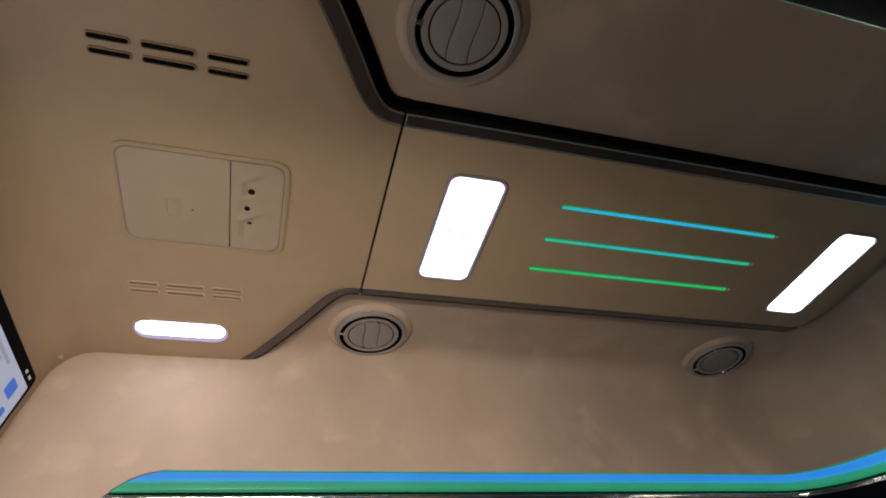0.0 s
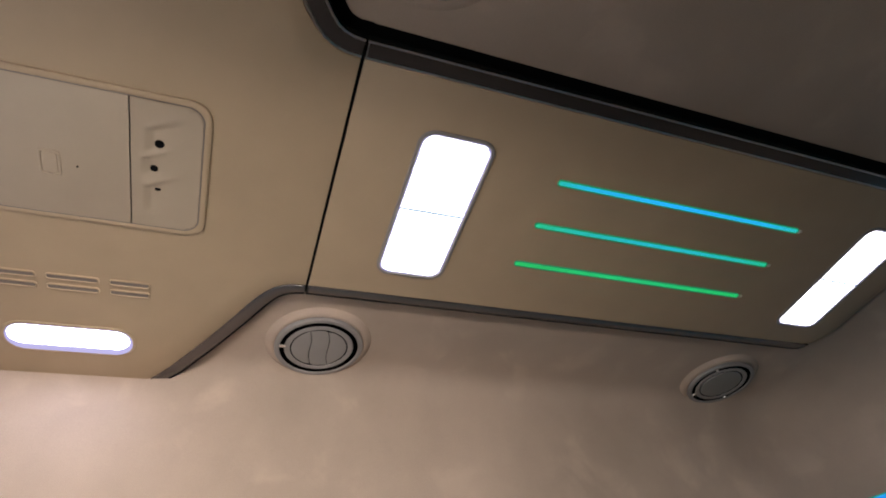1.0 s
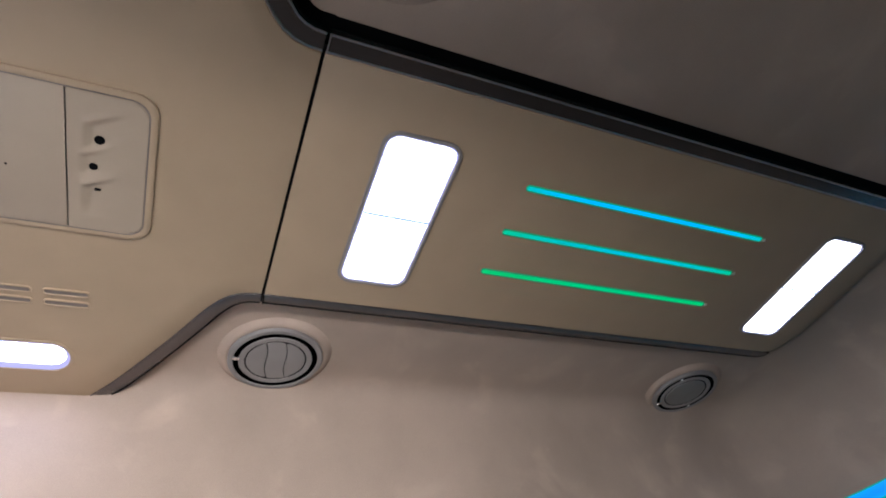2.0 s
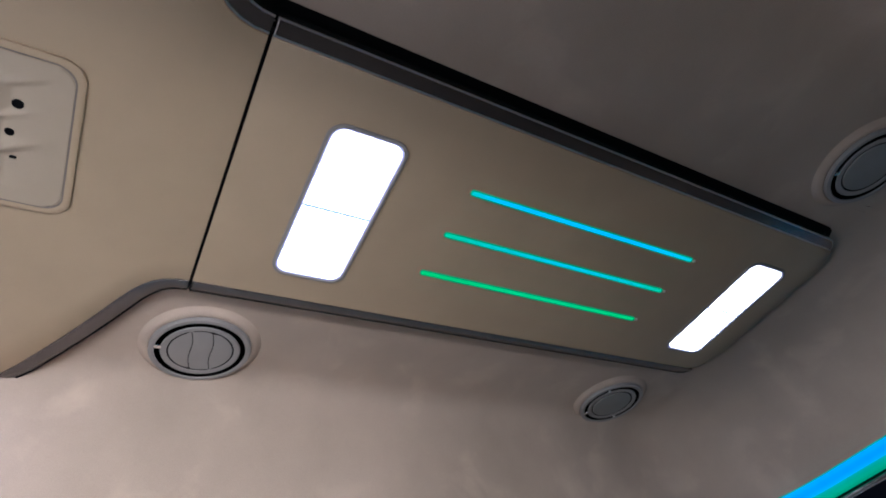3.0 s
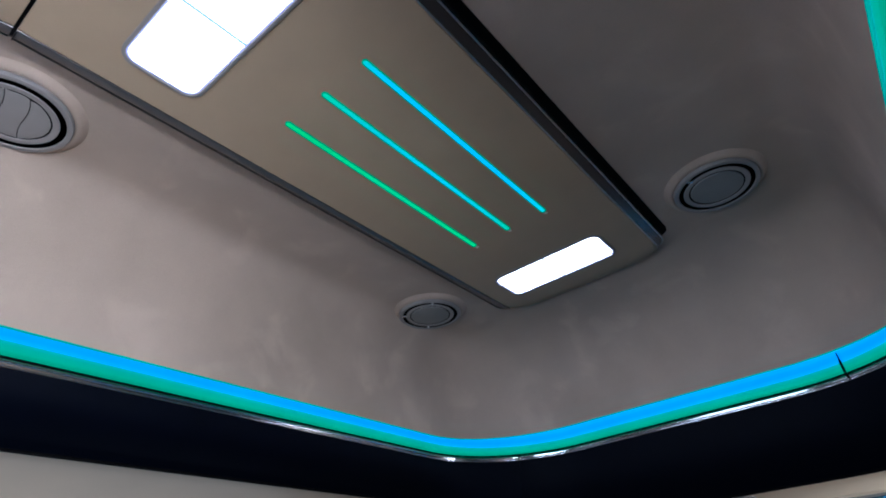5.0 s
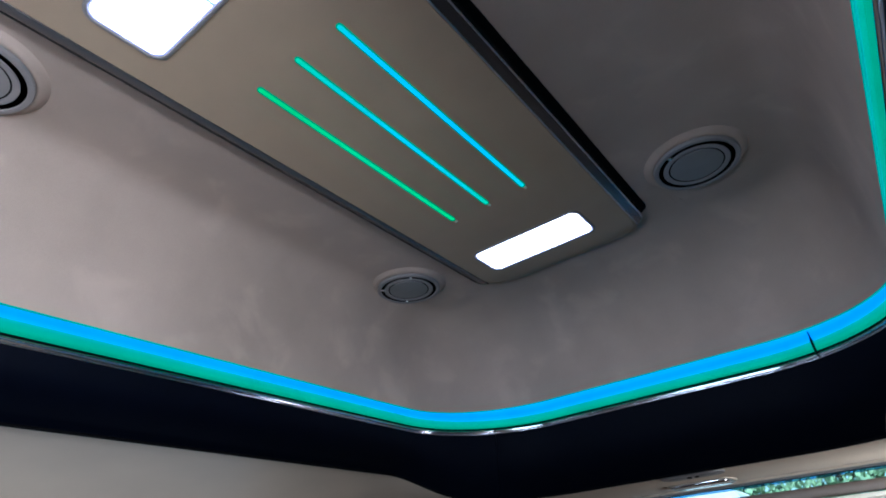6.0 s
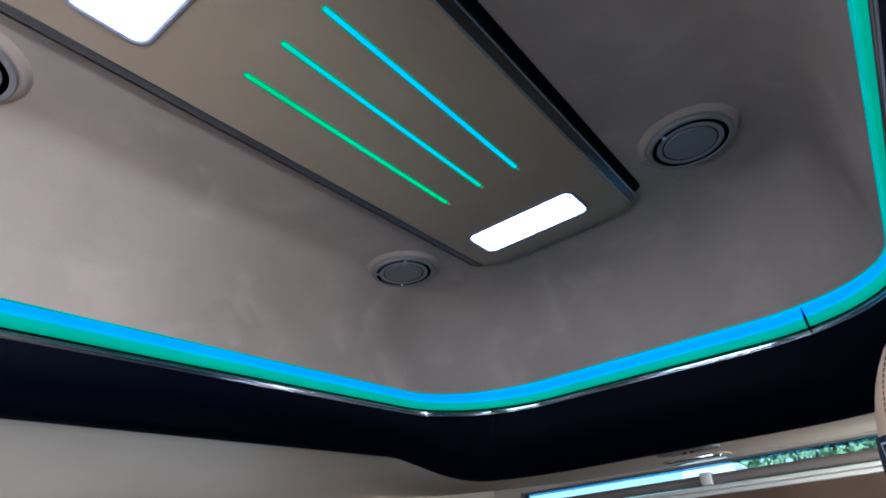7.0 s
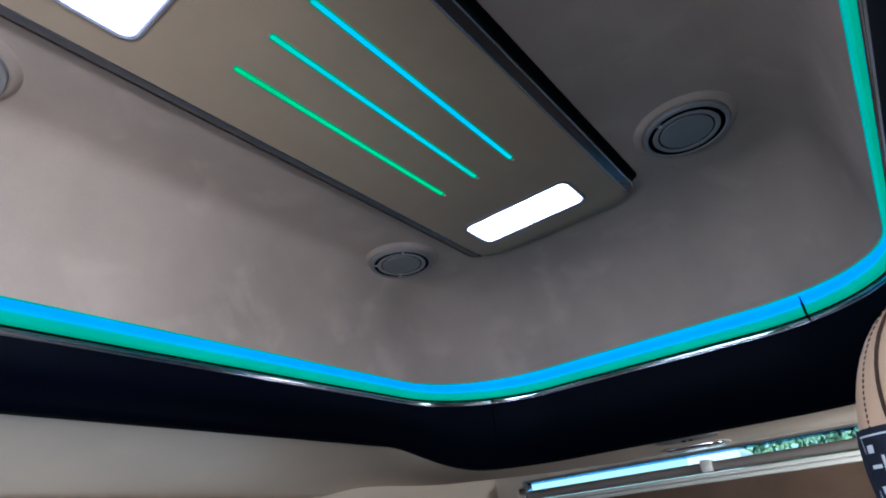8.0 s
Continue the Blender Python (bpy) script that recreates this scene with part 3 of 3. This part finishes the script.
# recess shade put into the colour: black here, brown on the other side
slot_row(0.206, BLACK)
slot_row(-0.206, TAUPE_BAR)


def scooped_plate(x0, x1, y0, y1):
    """A plate seen from below with three shallow scoops that run out to one side."""
    bm = bmesh.new()
    rows = []
    for i in range(61):
        x = x0 + (x1 - x0) * i / 60
        row = []
        for j in range(41):
            y = y0 + (y1 - y0) * j / 40
            lift, ridge = 0.0, 0.0
            for cx, cy, half, deep in ((0.022, -0.461, 0.017, 0.0029), (-0.010, -0.465, 0.013, 0.0027), (-0.054, -0.463, 0.020, 0.0029)):
                v = (y - cy + 0.006) / 0.040
                across = (x - cx - 0.010 * max(0.0, v)) / (half * (1 + 0.5 * max(0.0, v)))
                if abs(across) < 1 and v > -0.12:
                    rise = min(1.0, (v + 0.12) / 0.20)
                    fall = max(0.0, 1 - max(0.0, v - 0.08)) ** 1.6
                    side = 1 - abs(across) ** (8 if across > 0 else 1.6)
                    lift = max(lift, deep * rise * fall * side)
                if v > -0.15:
                    run = min(1.0, (v + 0.15) / 0.2) * max(0.0, 1 - max(0.0, v)) ** 1.3
                    ridge = max(ridge, 0.0022 * run * math.exp(-((abs(across) - 1.12) / 0.22) ** 2) * (1.0 if across > 0 else 0.3))
            corner = max(0.0, math.hypot(max(0, abs(x - (x0 + x1) / 2) - 0.0665), max(0, y - (y1 - 0.015))) - 0.015)
            row.append((x, y, 1.8968 + lift - ridge + min(0.006, 3.0 * corner)))
        rows.append(row)
    grid(bm, rows)
    return bm


def access_cover():
    root = empty("access_cover", "closed beige plastic cover with latch and sensor holes", "access cover")
    o = round_rect(-0.101, 0.079, -0.633, -0.408, 0.022)
    i = round_rect(-0.094, 0.072, -0.626, -0.415, 0.018)
    part("surround", ring_plate(o, i, 1.8966, 1.903), PANEL, root)
    part("joint", ring_plate(round_rect(-0.0946, 0.0726, -0.6266, -0.4144, 0.018), round_rect(-0.0926, 0.0706, -0.6246, -0.4164, 0.017), 1.8968, 1.903), TAUPE_BAR, root, "dark joint")
    part("divider", box(-0.0920, 0.0700, -0.4856, -0.4846, 1.8971, 1.8990), TAUPE_BAR, root, "dark dividing joint")
    inner = round_rect(-0.0932, 0.0712, -0.6252, -0.4158, 0.017)
    part("door", slab([(x, min(y, -0.4853)) for x, y in inner], 1.8968, 1.903, 0.0012), PLASTIC, root)
    # sensor plate with three scoops pressed into it
    part("sensor_plate", scooped_plate(-0.0925, 0.0705, -0.4849, -0.4165), PLASTIC, root, sharp=80)
    part("latch", ring_plate(round_rect(-0.041, -0.009, -0.571, -0.551, 0.004, 4), round_rect(-0.0385, -0.0115, -0.5685, -0.5535, 0.003, 4), 1.8956, 1.899), PLASTIC, root)
    part("latch_button", slab(round_rect(-0.0378, -0.0122, -0.5678, -0.5542, 0.003, 4), 1.8960, 1.899, 0.0008), PLASTIC, root)
    part("pin_hole", lathe([(0.0, 0.0), (0.0013, 0.0), (0.0013, 0.002)], 10, at=(-0.025, -0.536, 1.8966)), BLACK, root)
    for x, y, r in ((0.020, -0.4580, 0.0050), (-0.012, -0.4630, 0.0042)):
        part("sensor_hole", lathe([(0.0, -0.0006), (r * 0.85, -0.0005), (r, 0.0004), (r, 0.003)], 20, at=(x, y, 1.8982)), BLACK, root, "dark round sensor hole")
    part("sensor_hole", slab(round_rect(-0.0400, -0.0380, -0.4620, -0.4560, 0.0009, 3), 1.8966, 1.899), BLACK, root)


access_cover()


def side_lamp():
    root = empty("courtesy_lamp", "lit oval courtesy lamp recessed in the front panel", "lamp")
    o = round_rect(-0.350, -0.288, -0.645, -0.483, 0.028, 10)
    i = round_rect(-0.345, -0.293, -0.640, -0.488, 0.024, 10)
    part("rim", ring_plate(o, i, 1.8985, 1.903), PANEL, root)
    # halo round the courtesy lens, a wider plate with its own glow
    part("lens_halo_ring", slab(round_rect(-0.3445, -0.2935, -0.6395, -0.4885, 0.0235, 10), 1.8986, 1.902), LENS_HALO, root, "violet halo round the lens, given its own glow")
    part("lens", slab(round_rect(-0.3320, -0.2945, -0.6360, -0.4920, 0.0180, 10), 1.8982, 1.902), COURTESY, root, "glowing white lens")


side_lamp()


def television():
    root = empty("television", "lit flat screen with a black frame set in the beige bulkhead", "screen")
    m = pose(0.0, -0.7835, 1.805, -11.5, 0, 0)

    def plate(x0, x1, z0, z1, y0, y1, mat, name, label="", r=0.004):
        bm = slab(round_rect(x0, x1, z0, z1, r, 4), -y1, -y0)
        bmesh.ops.transform(bm, matrix=m @ pose(0, 0, 0, 90, 0, 0), verts=bm.verts)
        part(name, bm, mat, root, label)
    plate(-0.371, 0.371, -0.40, 0.022, -0.004, 0.010, BLACK, "frame", "black frame", 0.010)
    plate(-0.362, 0.362, -0.385, 0.000, 0.010, 0.0108, SCREEN, "display", "lit pale blue display")
    for x, z, w, h in ((-0.322, -0.026, 0.028, 0.024), (-0.340, -0.056, 0.014, 0.013), (-0.21, -0.03, 0.034, 0.026), (-0.12, -0.03, 0.034, 0.026)):
        plate(x - w / 2, x + w / 2, z - h / 2, z + h / 2, 0.0108, 0.0112, SCREEN_BLUE, "icon", "blue icon", 0.003)
    for x, z, w in ((-0.245, -0.012, 0.060), (-0.230, -0.022, 0.045), (-0.155, -0.012, 0.06), (-0.300, -0.055, 0.028), (-0.25, -0.055, 0.04)):
        plate(x - w / 2, x + w / 2, z - 0.003, z + 0.003, 0.0108, 0.0112, SCREEN_GREY, "text_bar", "grey line of type", 0.001)
    for x, w in ((-0.331, 0.008), (-0.349, 0.010)):
        plate(x - w / 2, x + w / 2, 0.008, 0.0125, 0.010, 0.0106, SCREEN_WHITE, "status_bar", "small white mark", 0.001)


television()
thing("screw_cap", lathe([(0.0, -0.0016), (0.0028, -0.0014), (0.0032, 0.0), (0.0046, 0.0), (0.0052, -0.001), (0.0058, 0.001), (0.0058, 0.004)], 20, at=(-0.387, -0.7570, 1.8760)),
      PLASTIC, "small round beige screw cap on the front panel", "screw cap")


# ---------------------------------------------------------------- round air vents
def s_curve(x, r, slant, bend):
    h = math.sqrt(max(0.0, r * r - x * x)) * 0.985
    return [(x - bend * math.sin(math.pi * (t * 2 - 1)) + slant * h * (2 * t - 1), -h + 2 * h * t) for t in [k / 14 for k in range(15)]]


def air_vent(louvred, screws=True, slant=0.0, bend=0.0015):
    root = empty("air_vent", "round taupe air outlet with s-shaped louvres" if louvred else "round taupe air outlet, its plain disc closed", "air vent", "ceiling vents")
    part("pad", lathe([(0.0830, 0.0124), (0.0805, 0.0106), (0.0780, 0.0080), (0.0755, 0.0056), (0.0730, 0.0038), (0.0705, 0.0030), (0.0685, 0.0028), (0.0670, 0.0034), (0.0668, 0.010)], 64), SUEDE, root, "moulded cream suede ring", sharp=70)
    part("bezel", lathe([(0.0666, 0.008), (0.0666, -0.0005), (0.0655, -0.0020), (0.0602, -0.0022), (0.0590, -0.0012), (0.0590, 0.008)], 64), BEZEL, root)
    part("gap_ring", lathe([(0.0590, -0.0008), (0.0515, -0.0008), (0.0515, 0.006), (0.0583, 0.006)], 64), BLACK, root, "black gap")
    part("inner_ring", lathe([(0.0517, 0.008), (0.0517, -0.0008), (0.0507, -0.0020), (0.0440, -0.0016), (0.0428, 0.0), (0.0426, 0.008)], 64), BEZEL, root)
    part("well", lathe([(0.0427, 0.0015), (0.0, 0.0015), (0.0, 0.006), (0.0427, 0.006)], 48), BLACK, root, "dark well")
    bm = box(-0.0598, -0.0500, -0.0036, 0.0036, -0.0026, 0.005, 0.0010)
    part("tab", bm, SATIN, root)
    r = 0.0414
    if louvred:
        a, b = s_curve(-0.0135, r, slant, bend), s_curve(0.0135, r, slant, bend)

        def arc(p, q, n=16, way=1):
            t0, t1 = math.atan2(p[1], p[0]), math.atan2(q[1], q[0])
            if way > 0 and t1 < t0:
                t1 += 2 * math.pi
            if way < 0 and t1 > t0:
                t1 -= 2 * math.pi
            return [(r * math.cos(t0 + (t1 - t0) * k / n), r * math.sin(t0 + (t1 - t0) * k / n)) for k in range(1, n)]
        g = 0.0005
        la, lb = [(x - g, y) for x, y in a], [(x + g, y) for x, y in a]
        ra, rb = [(x - g, y) for x, y in b], [(x + g, y) for x, y in b]
        part("louvre", slab(la + arc(la[-1], la[0]), -0.0012, 0.003, 0.0005), BEZEL, root)
        part("louvre", slab(lb + arc(lb[-1], ra[-1], 8, -1) + ra[::-1] + arc(ra[0], lb[0], 8, -1), -0.0012, 0.003, 0.0005), BEZEL, root)
        part("louvre", slab(rb + arc(rb[-1], rb[0], 16, -1), -0.0012, 0.003, 0.0005), BEZEL, root)
    else:
        bm = lathe([(0.0, -0.0016), (0.036, -0.0015), (0.0405, -0.0006), (0.0412, 0.001), (0.0412, 0.004)], 56)
        bmesh.ops.transform(bm, matrix=pose(0, 0, -0.0012, 0.9, -0.6, 0), verts=bm.verts)
        part("disc", bm, GREY, root, "closed plain disc")
        for y in (0.0545, -0.0545) if screws else ():
            part("screw", lathe([(0.0, -0.0036), (0.0018, -0.0030), (0.0030, -0.0008), (0.0030, 0.004)], 12, at=(0.0, y, -0.0008)), NICKEL, root, "bright screw head")
    return root


VENT_Z = 1.9085
va = air_vent(True, slant=0.16, bend=0.0022)
va.matrix_basis = pose(-0.304, -0.233, VENT_Z, 0, 0, 90)
vc = air_vent(True)
vc.matrix_basis = pose(0.302, -0.229, VENT_Z, 0, 0, 90)
vb = air_vent(False)
vb.matrix_basis = pose(-0.310, 0.561, VENT_Z, 0, 0, 45)
vd = air_vent(False, False)
vd.matrix_basis = pose(0.303, 0.562, VENT_Z, 0, 0, 60)


# ---------------------------------------------------------------- rear: fittings, blind
def rear_fittings():
    root = empty("reading_light", "unlit oval twin reading light on the lower rear ceiling", "lamp")
    o = round_rect(-0.030, 0.100, 1.010, 1.075, 0.032, 10)
    part("plate", slab(o, 1.5135, 1.521, 0.002), BEZEL, root)
    for x in (0.005, 0.065):
        part("lens", lathe([(0.0, -0.0012), (0.018, -0.001), (0.021, 0.001), (0.021, 0.004)], 24, at=(x, 1.0425, 1.5134)), GREY, root, "grey lens")
    for x in (0.028, 0.044):
        part("button", lathe([(0.0, -0.0022), (0.004, -0.002), (0.005, 0.0), (0.005, 0.004)], 14, at=(x, 1.0425, 1.5130)), BLACK, root, "black button")
    root = empty("dome_lamp", "unlit clear oval dome lamp near the rear window", "lamp")
    part("base", slab(round_rect(-0.075, 0.075, 1.185, 1.285, 0.03, 10), 1.517, 1.527, 0.002), PLASTIC, root)
    part("cover", slab(round_rect(-0.068, 0.068, 1.192, 1.278, 0.026, 10), 1.513, 1.518, 0.003), CHROME, root, "glossy silver cover")


rear_fittings()


def roller_blind():
    root = empty("roller_blind", "brown roller blind with taupe bar at the rear window", "blind")
    part("bar", tube([(-0.61, 1.462, 1.485), (0.60, 1.462, 1.485)], 0.0135, 14), TAUPE_BAR, root, "taupe roller bar")
    bm = box(-0.61, 0.61, 1.444, 1.470, 1.4585, 1.4695, 0.003)
    part("rail", bm, RAIL, root, "ivory rail")
    part("rail", box(-0.61, 0.61, 1.441, 1.468, 1.4465, 1.4575, 0.003), RAIL, root, "ivory rail")
    rows = []
    for k in range(30):
        x = -0.605 + 1.21 * k / 29
        rows.append([(x, 1.455 + 0.004 * math.sin(9.0 * x) + 0.002 * math.sin(31 * x), z) for z in (1.4480, 1.30, 1.10, 0.92)])
    bm = bmesh.new()
    grid(bm, rows)
    r = bmesh.ops.extrude_face_region(bm, geom=bm.faces[:])
    bmesh.ops.translate(bm, verts=[v for v in r["geom"] if isinstance(v, bmesh.types.BMVert)], vec=(0, 0.002, 0))
    part("cloth", bm, BLIND, root, "brown blind cloth")
    part("clip", box(-0.060, -0.032, 1.436, 1.480, 1.472, 1.503, 0.003), RAIL, root, "ivory bracket")
    part("end_bracket", box(-0.640, -0.611, 1.44, 1.485, 1.442, 1.508, 0.006), CHROME, root, "bright end bracket")


roller_blind()


# ---------------------------------------------------------------- seat behind
def seat():
    root = empty("passenger_seat", "tan leather passenger seat with stitched headrest", "seat")

    def cushion(x0, x1, y0, y1, z0, z1, r):
        bm = box(x0, x1, y0, y1, z0, z1)
        bmesh.ops.bevel(bm, geom=bm.edges[:], offset=r, segments=6, profile=0.55, affect="EDGES")
        return bm
    part("backrest", cushion(0.32, 0.75, 0.07, 0.22, 0.45, 1.286, 0.05), LEATHER, root)
    part("cushion", cushion(0.32, 0.75, 0.10, 0.60, 0.34, 0.47, 0.05), LEATHER, root)
    part("pedestal", box(0.36, 0.69, 0.14, 0.54, 0.0, 0.34, 0.01), GREY, root, "grey pedestal")
    # headrest: plump side wing, narrowing towards the crown
    def skin(u, a, grow=0.0):
        bulge = math.sin(math.pi * min(0.995, 0.066 + 0.929 * u)) ** 0.22
        hw = 0.1416 * bulge + grow
        hy = 0.042 * bulge + grow
        c, q = math.cos(a), math.sin(a)
        return (0.5220 + hw * math.copysign(abs(c) ** 0.6, c), 0.105 + hy * math.copysign(abs(q) ** 0.7, q), 1.281 + 0.1845 * u)
    rows = [[skin(k / 24, 2 * math.pi * j / 40) for j in range(40)] for k in range(25)]
    bm = bmesh.new()
    vs = grid(bm, rows, close=True)
    bm.faces.new(vs[0])
    bm.faces.new(vs[-1])
    head = part("headrest", bm, LEATHER, root, sharp=70)
    part("piping", tube([skin(0.05 + 0.94 * k / 24, math.pi + 0.40 + 0.50 * (1 - k / 24), 0.0006) for k in range(25)], 0.0009, 8), STITCH, head, "brown piping seam")
    for k in range(44):
        u = 0.30 + 0.66 * k / 44
        part("stitch", tube([skin(u, math.pi + 0.27 + 0.30 * (1 - u), 0.0003), skin(u + 0.009, math.pi + 0.27 + 0.30 * (1 - u), 0.0002)], 0.0003, 5), STITCH, head)
    rows = [[skin(0.03 + 0.575 * k / 14, 2 * math.pi * j / 40, 0.0014) for j in range(40)] for k in range(15)]
    rows = [[skin(0.03, 2 * math.pi * j / 40, 0.0) for j in range(40)]] + rows + [[skin(0.605, 2 * math.pi * j / 40, 0.0) for j in range(40)]]
    bm = bmesh.new()
    grid(bm, rows, close=True)
    strap = part("cover_strap", bm, NAVY_CLOTH, root, "navy printed cloth cover", sharp=70)
    for a0, a1, u0, u1 in ((0.26, 0.82, 0.652, 0.655), (0.26, 0.82, 0.545, 0.548), (0.26, 0.275, 0.30, 0.655), (0.81, 0.82, 0.30, 0.655),
                           (0.34, 0.42, 0.625, 0.638), (0.34, 0.46, 0.600, 0.606), (0.48, 0.51, 0.575, 0.620), (0.55, 0.68, 0.612, 0.618), (0.70, 0.73, 0.570, 0.618),
                           (0.56, 0.70, 0.568, 0.574), (0.36, 0.44, 0.560, 0.572), (0.36, 0.46, 0.505, 0.522), (0.48, 0.66, 0.490, 0.495), (0.62, 0.70, 0.455, 0.480), (0.38, 0.52, 0.450, 0.455)):
        bm = bmesh.new()
        top = [[skin(0.588 - 1.5 * (0.655 - u0 - (u1 - u0) * i / 3), math.pi + a0 + (a1 - a0) * j / 4, 0.0018) for j in range(5)] for i in range(4)]
        grid(bm, top)
        part("print", bm, WHITE_PRINT, strap, "white printed line")



seat()


# ---------------------------------------------------------------- outside
def outside():
    bm = bmesh.new()
    bmesh.ops.create_grid(bm, x_segments=8, y_segments=8, size=400, matrix=pose(0, 0, -0.45))
    thing("ground", bm, ASPHALT, "grey asphalt ground outside the van", "ground", kind="structure")
    rng = random.Random(4)
    for x, y, h in ((-4.4, 24.0, 7.0), (-1.4, 26.0, 7.6), (1.6, 25.0, 7.0)):
        root = empty("tree", "leafy green tree standing on the asphalt edge", "tree", "trees outside")
        tr = [(x + 0.15 * math.sin(k), y, -0.45 + h * 0.55 * k / 6) for k in range(7)]
        bm = tube(tr, [0.22 - 0.022 * k for k in range(7)], 9)
        for k in range(7):
            a = 2 * math.pi * k / 7
            b = tr[3 + k % 4]
            tube([b, (b[0] + 0.7 * math.cos(a), b[1] + 0.7 * math.sin(a), b[2] + 0.6), (b[0] + 1.3 * math.cos(a), b[1] + 1.3 * math.sin(a), b[2] + 1.0)], [0.08, 0.05, 0.02], 6, bm)
        part("trunk", bm, BARK, root)
        verts, faces = [], []
        for _ in range(4200):
            a, q = rng.uniform(0, 2 * math.pi), rng.random() ** 0.5
            z = rng.uniform(0.16, 1.0)
            w = 2.6 * math.sin(math.pi * min(1, 0.25 + 0.72 * z)) * (0.8 + 0.3 * math.sin(3 * a + x))
            c = Vector((x + q * w * math.cos(a), y + q * w * math.sin(a), -0.45 + h * z))
            e = Euler((rng.uniform(0, 6), rng.uniform(0, 6), rng.uniform(0, 6))).to_matrix()
            s = rng.uniform(0.10, 0.20)
            i = len(verts)
            verts += [c + e @ Vector(v) * s for v in ((-1, 0, 0), (0, -0.5, 0.1), (1, 0, 0), (0, 0.5, 0.1))]
            faces.append((i, i + 1, i + 2, i + 3))
        me = bpy.data.meshes.new("crown")
        me.from_pydata([tuple(v) for v in verts], [], faces)
        me.materials.append(LEAF)
        ob = new("crown", me)
        ob.parent = root
    # made-up building in place of an unidentified bright white patch behind the window
    root = empty("white_stand_in", "made-up white block with a rounded roof for the bright patch outside", "building")
    part("wall", box(-5.45, -3.80, 20.0, 22.0, -0.45, 2.75, 0.03), PLASTER, root)
    part("cornice", box(-5.50, -3.75, 19.9, 22.1, 2.75, 2.88, 0.02), PLASTER, root)
    bm = bmesh.new()
    rows = [[(-4.62 + 0.83 * math.cos(a), y, 2.88 + 0.55 * max(0.0, math.sin(a)) ** 0.6) for a in [math.pi * k / 16 for k in range(17)]] for y in (20.0, 22.0)]
    vs = grid(bm, rows)
    for row in vs:
        bm.faces.new(row)
    part("roof", bm, PLASTER, root, "white barrel roof")


outside()
